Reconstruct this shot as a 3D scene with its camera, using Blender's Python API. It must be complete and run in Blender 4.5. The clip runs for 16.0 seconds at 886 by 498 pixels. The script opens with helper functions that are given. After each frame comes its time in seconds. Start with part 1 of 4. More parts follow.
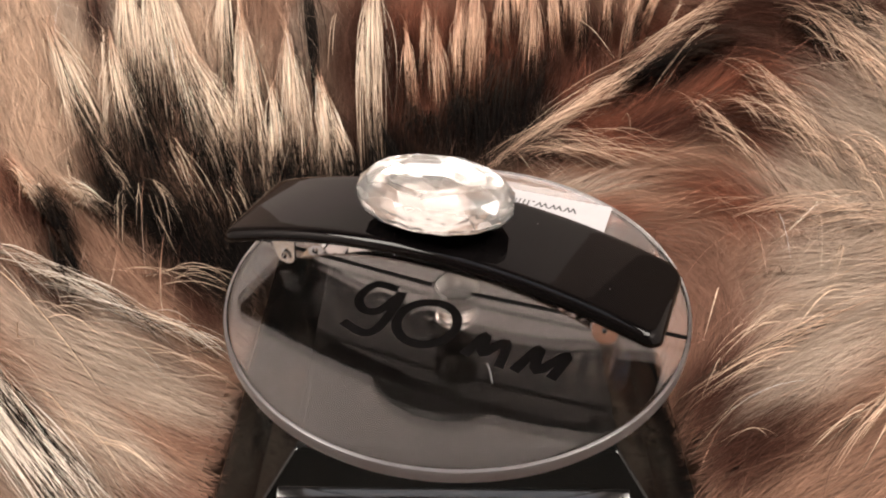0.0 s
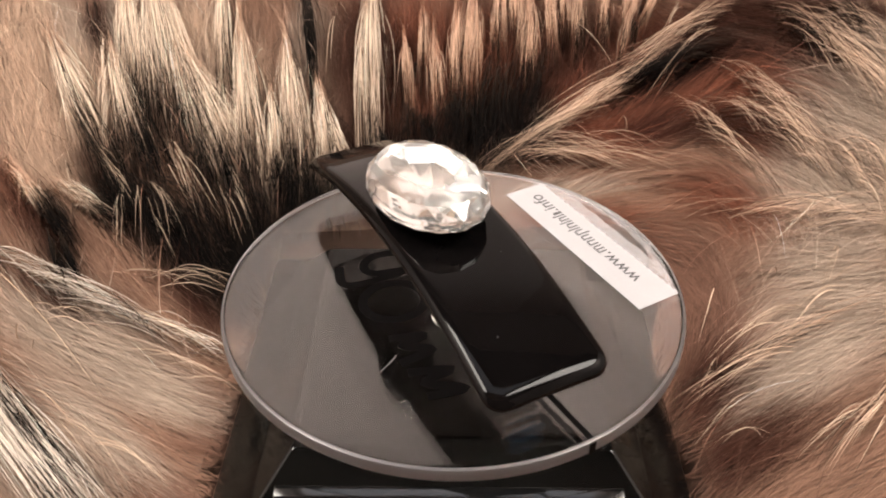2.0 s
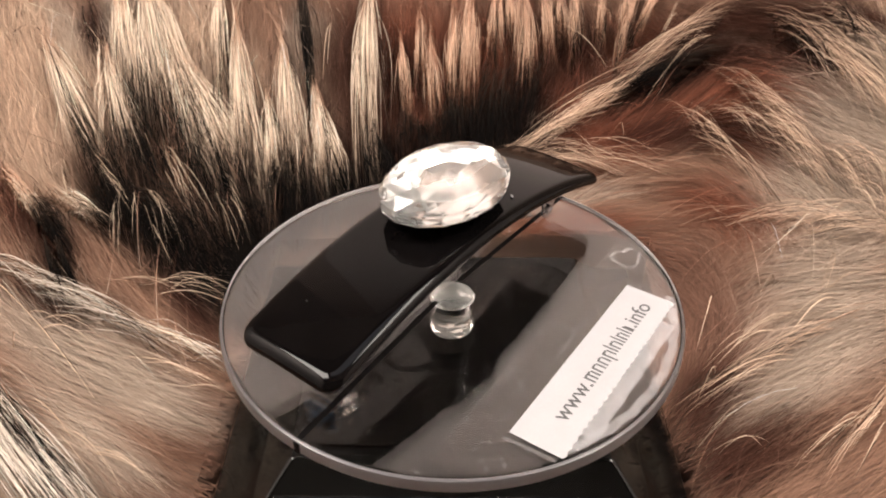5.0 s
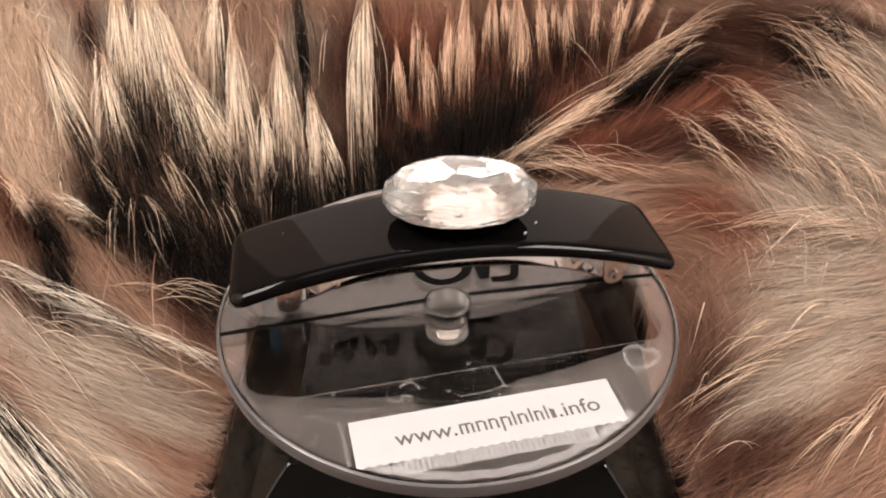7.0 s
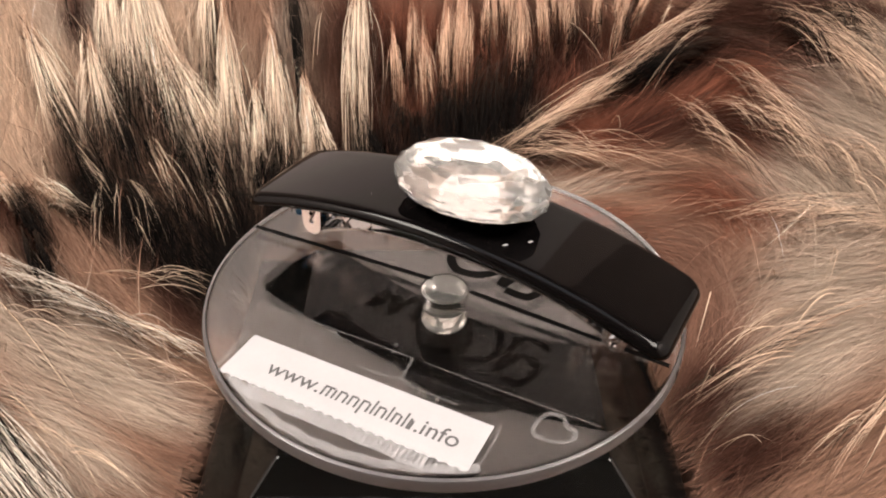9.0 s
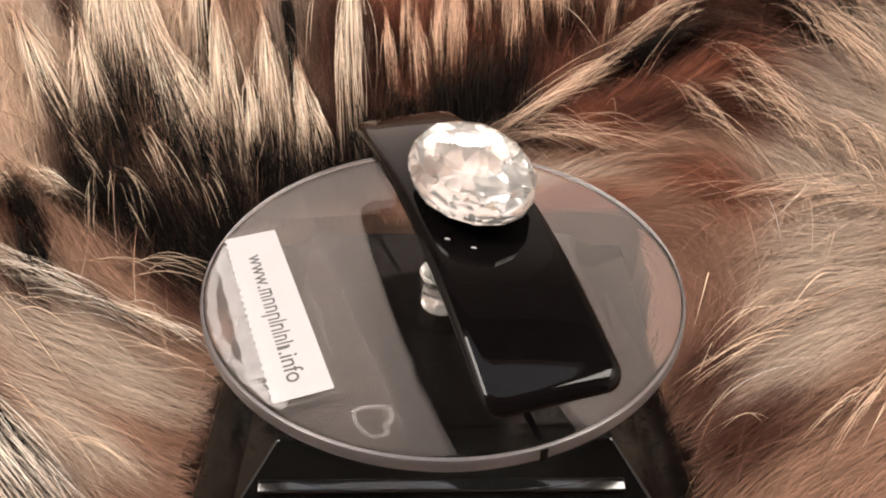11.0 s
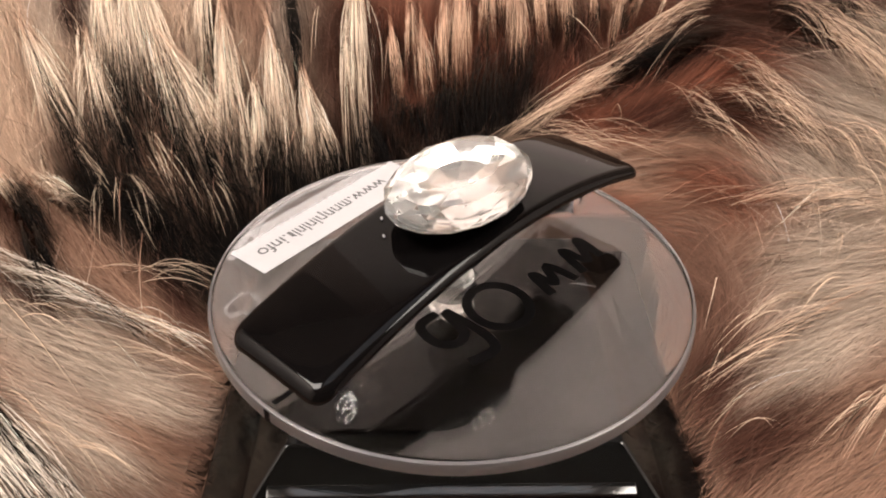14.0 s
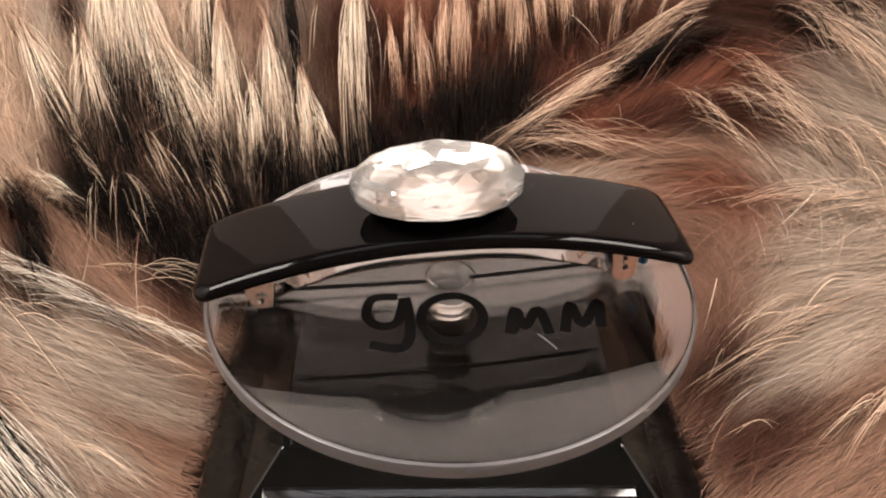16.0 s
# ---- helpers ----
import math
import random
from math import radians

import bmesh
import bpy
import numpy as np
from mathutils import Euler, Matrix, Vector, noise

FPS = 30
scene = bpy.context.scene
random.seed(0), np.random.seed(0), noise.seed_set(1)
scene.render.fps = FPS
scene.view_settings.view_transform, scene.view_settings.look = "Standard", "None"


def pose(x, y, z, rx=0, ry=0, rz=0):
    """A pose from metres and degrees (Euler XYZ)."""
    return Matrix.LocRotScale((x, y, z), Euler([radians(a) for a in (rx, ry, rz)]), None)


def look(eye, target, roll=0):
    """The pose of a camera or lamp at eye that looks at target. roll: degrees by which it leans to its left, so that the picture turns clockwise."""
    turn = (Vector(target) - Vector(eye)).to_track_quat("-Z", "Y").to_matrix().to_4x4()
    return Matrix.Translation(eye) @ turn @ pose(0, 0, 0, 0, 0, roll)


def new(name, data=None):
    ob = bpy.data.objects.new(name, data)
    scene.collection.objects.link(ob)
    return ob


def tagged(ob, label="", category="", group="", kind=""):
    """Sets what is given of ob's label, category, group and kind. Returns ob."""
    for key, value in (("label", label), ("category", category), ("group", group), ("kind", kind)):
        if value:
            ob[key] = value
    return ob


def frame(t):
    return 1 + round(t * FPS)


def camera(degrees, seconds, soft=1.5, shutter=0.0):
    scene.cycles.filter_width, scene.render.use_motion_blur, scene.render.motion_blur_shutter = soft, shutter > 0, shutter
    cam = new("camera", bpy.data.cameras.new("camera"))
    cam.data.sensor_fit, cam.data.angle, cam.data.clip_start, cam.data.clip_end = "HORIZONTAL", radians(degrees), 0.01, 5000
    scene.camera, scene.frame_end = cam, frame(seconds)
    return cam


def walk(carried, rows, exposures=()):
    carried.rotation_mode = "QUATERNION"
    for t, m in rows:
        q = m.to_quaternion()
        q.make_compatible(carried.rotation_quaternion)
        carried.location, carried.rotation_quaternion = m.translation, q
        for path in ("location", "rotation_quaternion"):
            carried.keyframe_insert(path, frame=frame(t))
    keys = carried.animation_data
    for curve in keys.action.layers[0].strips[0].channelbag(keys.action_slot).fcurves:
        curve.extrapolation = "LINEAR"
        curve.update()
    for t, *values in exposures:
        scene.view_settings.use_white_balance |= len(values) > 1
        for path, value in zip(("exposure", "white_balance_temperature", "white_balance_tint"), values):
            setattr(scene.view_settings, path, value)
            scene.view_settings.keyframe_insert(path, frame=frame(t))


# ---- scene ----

# Millimetres are turned into metres with MM; the turntable's axis is x = y = 0 and its disc's upper face z = 0.
MM = 0.001
PATH = [
    (0.0, -1.5, -134.5, 110.7, 53.07, -0.04, 0.65),
    (0.5, -1.4, -134.4, 110.6, 53.13, -0.06, 0.63),
    (1.0, -1.4, -134.8, 110.5, 53.21, -0.03, 0.62),
    (1.5, -1.5, -134.6, 110.6, 53.25, 0.04, 0.60),
    (2.0, -0.3, -135.8, 110.9, 53.34, 0.09, 0.68),
    (2.5, -0.5, -133.9, 109.5, 53.36, -0.08, 0.61),
    (3.0, -0.7, -134.2, 110.1, 53.40, -0.07, 0.46),
    (3.5, -1.5, -134.8, 111.3, 53.24, -0.21, 0.26),
    (4.0, -1.5, -135.0, 111.8, 53.26, -0.12, 0.34),
    (6.5, -1.7, -134.6, 112.6, 53.79, -0.36, 0.14),
    (7.0, -1.8, -135.7, 113.2, 53.80, -0.44, 0.01),
    (7.5, -2.2, -133.3, 110.4, 53.71, -0.69, -0.11),
    (8.0, -1.8, -130.6, 107.5, 53.63, -0.74, -0.07),
    (8.5, -1.9, -130.8, 107.2, 53.81, -0.76, -0.11),
    (9.0, -1.7, -131.1, 106.6, 53.61, -0.66, -0.06),
    (11.5, -3.3, -131.8, 102.6, 53.06, -0.45, -1.12),
    (12.0, -3.5, -130.2, 100.1, 53.07, -0.39, -1.25),
    (12.5, -4.3, -130.8, 99.8, 53.50, -0.51, -1.21),
    (13.0, -4.7, -131.0, 100.4, 53.72, -0.58, -1.19),
    (13.5, -4.7, -131.1, 100.9, 53.91, -0.56, -1.04),
    (14.0, -4.6, -132.1, 102.7, 53.91, -0.35, -0.95),
    (14.5, -4.0, -130.5, 100.7, 54.13, -0.35, -0.75),
    (15.0, -5.0, -131.5, 101.6, 54.11, -0.54, -0.96),
    (15.5, -5.1, -130.9, 102.0, 53.93, -0.57, -1.01),
    (16.0, -4.5, -131.1, 101.6, 54.00, -0.53, -0.92),
]
cam = camera(56.12, 16.0, soft=2.0)
walk(cam, [(t, pose(x * MM, y * MM, z * MM, rx, ry, rz)) for t, x, y, z, rx, ry, rz in PATH],
     exposures=[(0.0, 0.0), (16.0, 0.0)])

# ---- light ----
world = bpy.data.worlds.new("world")
scene.world = world
world.use_nodes = True
world.node_tree.nodes["Background"].inputs["Color"].default_value = (0.9, 0.85, 0.8, 1)
world.node_tree.nodes["Background"].inputs["Strength"].default_value = 0.1


def area(name, x, y, z, target, sx, sy, watts, colour):
    data = bpy.data.lights.new(name, "AREA")
    data.shape, data.size, data.size_y, data.energy, data.color = "RECTANGLE", sx, sy, watts, colour
    ob = new(name, data)
    ob.matrix_world = look((x, y, z), target)
    return ob


# side lamps are assumed, out of view and clear of the disc's reflections
area("assumed_lamp_light", -1.15, -0.18, 1.55, (-1.15, -0.18, 0), 0.7, 0.7, 46, (1.0, 0.92, 0.84))
area("assumed_lamp_light", 1.15, -0.22, 1.55, (1.15, -0.22, 0), 0.7, 0.7, 40, (1.0, 0.92, 0.84))
# weak bluish panel added for the pale reflection on the bar's tip
area("assumed_lamp_light", 0.0, -0.08, 1.55, (0.0, -0.08, 0), 1.3, 0.6, 3.6, (0.82, 0.90, 1.0))


# ---- materials ----
def material(name):
    m = bpy.data.materials.new(name)
    m.use_nodes = True
    return m, m.node_tree.nodes, m.node_tree.links, m.node_tree.nodes["Principled BSDF"]


def plain(name, colour, rough=0.5, metal=0.0, ior=1.5, transmission=0.0, grain=0.0, scale=400.0, vary=0.15, coat=0.0):
    """A surface with two scales of variation in tone and roughness, and a fine bump."""
    m, n, l, b = material(name)
    b.inputs["Metallic"].default_value = metal
    b.inputs["IOR"].default_value = ior
    b.inputs["Transmission Weight"].default_value = transmission
    b.inputs["Coat Weight"].default_value = coat
    tex = n.new("ShaderNodeTexCoord")
    fine, broad = n.new("ShaderNodeTexNoise"), n.new("ShaderNodeTexNoise")
    fine.inputs["Scale"].default_value, broad.inputs["Scale"].default_value = scale, scale * 0.09
    fine.inputs["Detail"].default_value, broad.inputs["Detail"].default_value = 4, 3
    both = n.new("ShaderNodeMath")
    both.operation = "ADD"
    l.new(tex.outputs["Object"], fine.inputs["Vector"])
    l.new(tex.outputs["Object"], broad.inputs["Vector"])
    l.new(fine.outputs["Fac"], both.inputs[0])
    l.new(broad.outputs["Fac"], both.inputs[1])
    tone = n.new("ShaderNodeMapRange")
    tone.inputs["From Min"].default_value, tone.inputs["From Max"].default_value = 0.6, 1.4
    tone.inputs["To Min"].default_value, tone.inputs["To Max"].default_value = 1 - vary, 1 + vary
    l.new(both.outputs[0], tone.inputs["Value"])
    mul = n.new("ShaderNodeVectorMath")
    mul.operation = "SCALE"
    mul.inputs[0].default_value = colour
    l.new(tone.outputs["Result"], mul.inputs["Scale"])
    l.new(mul.outputs["Vector"], b.inputs["Base Color"])
    ro = n.new("ShaderNodeMath")
    ro.operation = "MULTIPLY"
    ro.inputs[1].default_value = rough
    l.new(tone.outputs["Result"], ro.inputs[0])
    l.new(ro.outputs[0], b.inputs["Roughness"])
    if grain:
        bump = n.new("ShaderNodeBump")
        bump.inputs["Strength"].default_value, bump.inputs["Distance"].default_value = grain, 0.0002
        l.new(fine.outputs["Fac"], bump.inputs["Height"])
        l.new(bump.outputs["Normal"], b.inputs["Normal"])
    return m


def fur_material():
    m, n, l, b = material("fur")
    at = n.new("ShaderNodeAttribute")
    at.attribute_name = "pigment"
    rnd = n.new("ShaderNodeNewGeometry")
    var = n.new("ShaderNodeMapRange")
    var.inputs["To Min"].default_value, var.inputs["To Max"].default_value = 0.9, 1.1
    l.new(rnd.outputs["Random Per Island"], var.inputs["Value"])
    mul = n.new("ShaderNodeVectorMath")
    mul.operation = "SCALE"
    l.new(at.outputs["Color"], mul.inputs[0])
    l.new(var.outputs["Result"], mul.inputs["Scale"])
    l.new(mul.outputs["Vector"], b.inputs["Base Color"])
    b.inputs["Roughness"].default_value = 0.55
    b.inputs["Specular IOR Level"].default_value = 0.025
    return m


def film(name, colour, cover):
    """A thin film that lets most light through and scatters the rest, thicker here and there."""
    m, n, l, b = material(name)
    b.inputs["Base Color"].default_value = (*colour, 1)
    b.inputs["Roughness"].default_value = 0.5
    b.inputs["Specular IOR Level"].default_value = 0.1
    tex, noise, cov = n.new("ShaderNodeTexCoord"), n.new("ShaderNodeTexNoise"), n.new("ShaderNodeMapRange")
    noise.inputs["Scale"].default_value, noise.inputs["Detail"].default_value = 600, 3
    cov.inputs["From Min"].default_value, cov.inputs["From Max"].default_value = 0.3, 0.7
    cov.inputs["To Min"].default_value, cov.inputs["To Max"].default_value = cover * 0.75, cover * 1.25
    clear, mix = n.new("ShaderNodeBsdfTransparent"), n.new("ShaderNodeMixShader")
    l.new(tex.outputs["Object"], noise.inputs["Vector"])
    l.new(noise.outputs["Fac"], cov.inputs["Value"])
    l.new(cov.outputs["Result"], mix.inputs["Fac"])
    l.new(clear.outputs["BSDF"], mix.inputs[1])
    l.new(b.outputs["BSDF"], mix.inputs[2])
    l.new(mix.outputs["Shader"], n["Material Output"].inputs["Surface"])
    return m


ACRYLIC = plain("clear_acrylic", (0.97, 0.95, 0.94), 0.012, ior=1.60, transmission=1.0, scale=60, vary=0.02)
CRYSTAL = plain("crystal_glass", (1.0, 0.99, 0.97), 0.0, ior=1.6, transmission=0.968, scale=60, vary=0.0)
FOIL = plain("silver_foil", (0.96, 0.955, 0.95), 0.12, metal=1.0, vary=0.05)
BLACK = plain("black_celluloid", (0.003, 0.0025, 0.0025), 0.035, ior=1.235, grain=0.006, scale=900, vary=0.3)
STAND = plain("black_plastic", (0.003, 0.003, 0.0028), 0.05, ior=1.33, grain=0.01, scale=1500, vary=0.3)
LIP = plain("polished_black_plastic", (0.004, 0.004, 0.004), 0.07, ior=1.6, scale=900, vary=0.3)
PANEL = plain("solar_glass", (0.004, 0.0035, 0.0032), 0.05, ior=1.32, grain=0.0, scale=700, vary=0.3)
SPRING = plain("spring_steel", (0.45, 0.43, 0.42), 0.06, metal=1.0, grain=0.02, scale=900)
STEEL = plain("nickel_steel", (0.76, 0.79, 0.82), 0.12, metal=1.0, grain=0.03, scale=1200)
BRASS = plain("rose_brass", (0.80, 0.72, 0.70), 0.12, metal=1.0, grain=0.03, scale=1200)
PAPER = plain("white_paper", (0.46, 0.45, 0.46), 0.6, grain=0.06, scale=2500, vary=0.04)
PRINT = plain("grey_print", (0.085, 0.083, 0.083), 0.6, vary=0.2)
INK = plain("black_marker", (0.004, 0.0035, 0.0035), 0.5, ior=1.15, vary=0.3)
TAPE = plain("clear_tape", (0.97, 0.95, 0.94), 0.04, ior=1.30, transmission=1.0, grain=0.02, scale=500, vary=0.04)
MILKY = film("milky_glue", (0.80, 0.77, 0.76), 0.055)
RIDGED = film("ridged_tape", (0.80, 0.78, 0.79), 0.115)
CUP = plain("black_lacquer", (0.003, 0.003, 0.003), 0.25, ior=1.3, vary=0.2)
WALL = plain("white_wall_paint", (0.86, 0.79, 0.765), 0.7, grain=0.1, scale=60, vary=0.04)
# unseen ceiling and walls, toned for what the bar, disc and stand reflect
GREY = plain("grey_ceiling_paint", (0.38, 0.345, 0.325), 0.8, grain=0.1, scale=60, vary=0.05)
SAND = plain("reflection_sand", (0.46, 0.36, 0.31), 0.8, grain=0.1, scale=60, vary=0.1)
TAUPE = plain("reflection_taupe", (0.17, 0.12, 0.095), 0.8, grain=0.1, scale=60, vary=0.1)
BROWN = plain("brown_wall_paint", (0.10, 0.075, 0.06), 0.8, grain=0.1, scale=60, vary=0.08)
BLUE = plain("blue_plastic", (0.010, 0.11, 0.24), 0.3, scale=900, vary=0.2)
HUB = plain("hub_acrylic", (0.97, 0.97, 0.94), 0.02, ior=1.5, transmission=0.93, scale=200, vary=0.03)
FROSTED = plain("acrylic_edge", (0.95, 0.89, 0.90), 0.30, ior=1.5, transmission=0.92, scale=300, vary=0.05)
WOOD = plain("brown_table_wood", (0.16, 0.09, 0.05), 0.4, grain=0.1, scale=90, vary=0.3)
HIDE = plain("tanned_hide", (0.16, 0.10, 0.072), 0.8, grain=0.3, scale=900, vary=0.3)
FUR = fur_material()


# ---- mesh helpers ----
def mesh_of(name, bm, mat, smooth=False, sharp=True):
    bmesh.ops.recalc_face_normals(bm, faces=bm.faces)
    me = bpy.data.meshes.new(name)
    bm.to_mesh(me)
    bm.free()
    me.materials.append(mat)
    if smooth:
        me.shade_smooth()
        if sharp:
            me.set_sharp_from_angle(angle=radians(35))
    return me


def part(name, bm, mat, parent=None, label="", smooth=False, sharp=True):
    ob = new(name, mesh_of(name, bm, mat, smooth, sharp))
    ob.parent = parent
    return tagged(ob, label)


def box(bm, x0, x1, y0, y1, z0, z1):
    m = Matrix.Translation(((x0 + x1) / 2, (y0 + y1) / 2, (z0 + z1) / 2)) @ Matrix.Diagonal((x1 - x0, y1 - y0, z1 - z0, 1))
    return bmesh.ops.create_cube(bm, size=1, matrix=m)["verts"]


def lathe(bm, profile, steps=64, closed=False):
    """Turns (radius, z) round the z axis."""
    rings = []
    for r, z in profile:
        rings.append([bm.verts.new((r * math.cos(2 * math.pi * k / steps), r * math.sin(2 * math.pi * k / steps), z)) for k in range(steps)])
    pairs = list(zip(rings, rings[1:])) + ([(rings[-1], rings[0])] if closed else [])
    for a, b in pairs:
        for k in range(steps):
            bm.faces.new((a[k], a[(k + 1) % steps], b[(k + 1) % steps], b[k]))
    if not closed:
        bm.faces.new(rings[0])
        bm.faces.new(rings[-1])
    return bm


def squares(bm, profile, corner):
    """Rounded squares of (half width, z), joined from ring to ring and closed at both ends."""
    rings = []
    for a, z in profile:
        ring = []
        for q in range(4):
            for k in range(5):
                ang = radians(90 * q + 90 * k / 4)
                c = a - corner
                sx, sy = ((1, 1), (-1, 1), (-1, -1), (1, -1))[q]
                ring.append(bm.verts.new((sx * c + corner * math.cos(ang), sy * c + corner * math.sin(ang), z)))
        rings.append(ring)
    for a, b in zip(rings, rings[1:]):
        for k in range(20):
            bm.faces.new((a[k], a[(k + 1) % 20], b[(k + 1) % 20], b[k]))
    bm.faces.new(rings[0])
    bm.faces.new(rings[-1])


def ribbon(bm, pts, width, z0, z1):
    """A flat stroke of that width along pts (x, y), from z0 to z1."""
    pts = [Vector(p) for p in pts]
    left, right = [], []
    for i, p in enumerate(pts):
        d = (pts[min(i + 1, len(pts) - 1)] - pts[max(i - 1, 0)]).normalized()
        nrm = Vector((-d.y, d.x)) * width / 2
        left.append(p + nrm)
        right.append(p - nrm)
    # later parts of a stroke lie a trace over earlier ones where they cross
    rows = [[bm.verts.new((v.x, v.y, z)) for v, z in ((l, z1 + k * 1e-6), (r, z1 + k * 1e-6), (r, z0), (l, z0))] for k, (l, r) in enumerate(zip(left, right))]
    for a, b in zip(rows, rows[1:]):
        for k in range(4):
            bm.faces.new((a[k], a[(k + 1) % 4], b[(k + 1) % 4], b[k]))
    bm.faces.new(rows[0])
    bm.faces.new(rows[-1])


def smooth_line(pts, n=6):
    """A Catmull-Rom line through pts."""
    pts = [Vector(p) for p in pts]
    out = []
    for i in range(len(pts) - 1):
        a, b, c, d = pts[max(i - 1, 0)], pts[i], pts[i + 1], pts[min(i + 2, len(pts) - 1)]
        for k in range(n):
            t = k / n
            out.append(0.5 * (2 * b + (c - a) * t + (2 * a - 5 * b + 4 * c - d) * t * t + (3 * b - a - 3 * c + d) * t ** 3))
    return out + [pts[-1]]


# ---- the room ----
def room():
    def slab(name, *b, mat=WALL, label=""):
        bm = bmesh.new()
        box(bm, *b)
        ob = part(name, bm, mat, None, label)
        tagged(ob, kind="structure")
    slab("floor", -1.7, 1.7, -1.7, 1.1, -0.90, -0.80, mat=WOOD)
    slab("wall_south", -1.7, 1.7, -1.7, -1.6, -0.80, 1.7, mat=BROWN)
    slab("wall_north", -0.46, 0.46, 0.86, 1.1, -0.80, 1.7)
    # invented darker side panels and mid strips, so the bar's ends reflect darker
    slab("reflection_wall_west", -1.7, -0.66, 0.86, 1.1, -0.80, 1.7, mat=TAUPE)
    slab("reflection_strip_west", -0.66, -0.46, 0.86, 1.1, -0.80, 1.7, mat=SAND)
    slab("reflection_strip_east", 0.46, 0.66, 0.86, 1.1, -0.80, 1.7, mat=SAND)
    slab("reflection_wall_east", 0.66, 1.7, 0.86, 1.1, -0.80, 1.7, mat=TAUPE)
    slab("wall_west", -1.7, -1.6, -1.6, 1.0, -0.80, 1.7)
    slab("wall_east", 1.6, 1.7, -1.6, 1.0, -0.80, 1.7)
    slab("ceiling", -1.7, 1.7, -1.7, 1.1, 1.7, 1.8, mat=GREY)
    # added out of view, to reflect as the dark band near the bar's tip
    slab("reflection_baffle", -1.4, 1.4, 0.25, 0.53, 1.62, 1.70, mat=STAND, label="unseen dark baffle reflected as a band in the bar")
    table = tagged(new("table"), "brown wooden table under the fur", "table")
    bm = bmesh.new()
    box(bm, -0.5, 0.5, -0.16, 0.6, -0.080, -0.052)
    part("tabletop", bm, WOOD, table)
    for x in (-0.45, 0.45):
        for y in (-0.12, 0.55):
            bm = bmesh.new()
            box(bm, x - 0.025, x + 0.025, y - 0.025, y + 0.025, -0.80, -0.080)
            part("leg", bm, WOOD, table)
    # housings for the assumed lamps, none of them in view
    for x, y, w, h in ((-1.15, -0.18, 0.38, 0.38), (1.15, -0.22, 0.38, 0.38), (0.0, -0.08, 0.68, 0.33)):
        lamp = tagged(new("assumed_lamp"), "assumed flat white lamp out of view", "lamp", "ceiling lamps")
        bm = bmesh.new()
        box(bm, x - w, x + w, y - h, y + h, 1.56, 1.70)
        part("housing", bm, WALL, lamp)


# ---- the stand ----
def stand():
    ob = tagged(new("turntable_stand"), "glossy black plastic turntable stand with a stepped square top", "display stand")
    ob.location = (0, 0, -0.0520)
    bm = bmesh.new()
    squares(bm, [(a * MM, (z + 52.0) * MM) for a, z in ((50, -52), (49.8, -47), (49.2, -32.4), (48.6, -31.7), (39.3, -25.3), (38.7, -24.8),
                                              (31.3, -15.5), (30.7, -15.0), (29.8, -15.0))], 0.0008)
    part("base", bm, STAND, ob, smooth=True)
    bm = bmesh.new()
    squares(bm, [(29.7 * MM, 36.9 * MM), (29.7 * MM, 37.9 * MM), (29.4 * MM, 38.1 * MM)], 0.001)
    part("solar_panel", bm, PANEL, ob, "glossy dark glass panel")
    bm = bmesh.new()
    box(bm, -34.2 * MM, 33.0 * MM, -1.3 * MM, 1.3 * MM, -0.9 * MM, 0.5 * MM)
    bmesh.ops.bevel(bm, geom=bm.edges, offset=0.35 * MM, segments=3, affect="EDGES", profile=0.5)
    bmesh.ops.transform(bm, verts=bm.verts, matrix=Matrix.Translation((0, -36.3 * MM, 30.6 * MM)) @ Matrix.Rotation(radians(19), 4, "X"))
    part("front_lip", bm, LIP, ob, "raised glossy lip across the front slope", smooth=True)
    bm = bmesh.new()
    lathe(bm, [(6.2 * MM, 38.1 * MM), (6.0 * MM, 39.4 * MM), (5.0 * MM, 42.0 * MM), (3.0 * MM, 42.0 * MM), (3.0 * MM, 38.1 * MM)], 40, True)
    part("spindle_ring", bm, STAND, ob)


# ---- the disc ----
BUBBLES = [(14.6, -15.0), (13.5, -22.3), (-0.5, -45.4), (-3.7, -45.5), (-3.2, -39.7), (-15.2, -43.8), (13.0, -14.0), (-4.1, -43.8), (-0.7, -44.0), (-4.6, -41.0), (-1.8, -40.1), (4.2, -43.2), (-4.3, -34.3)]


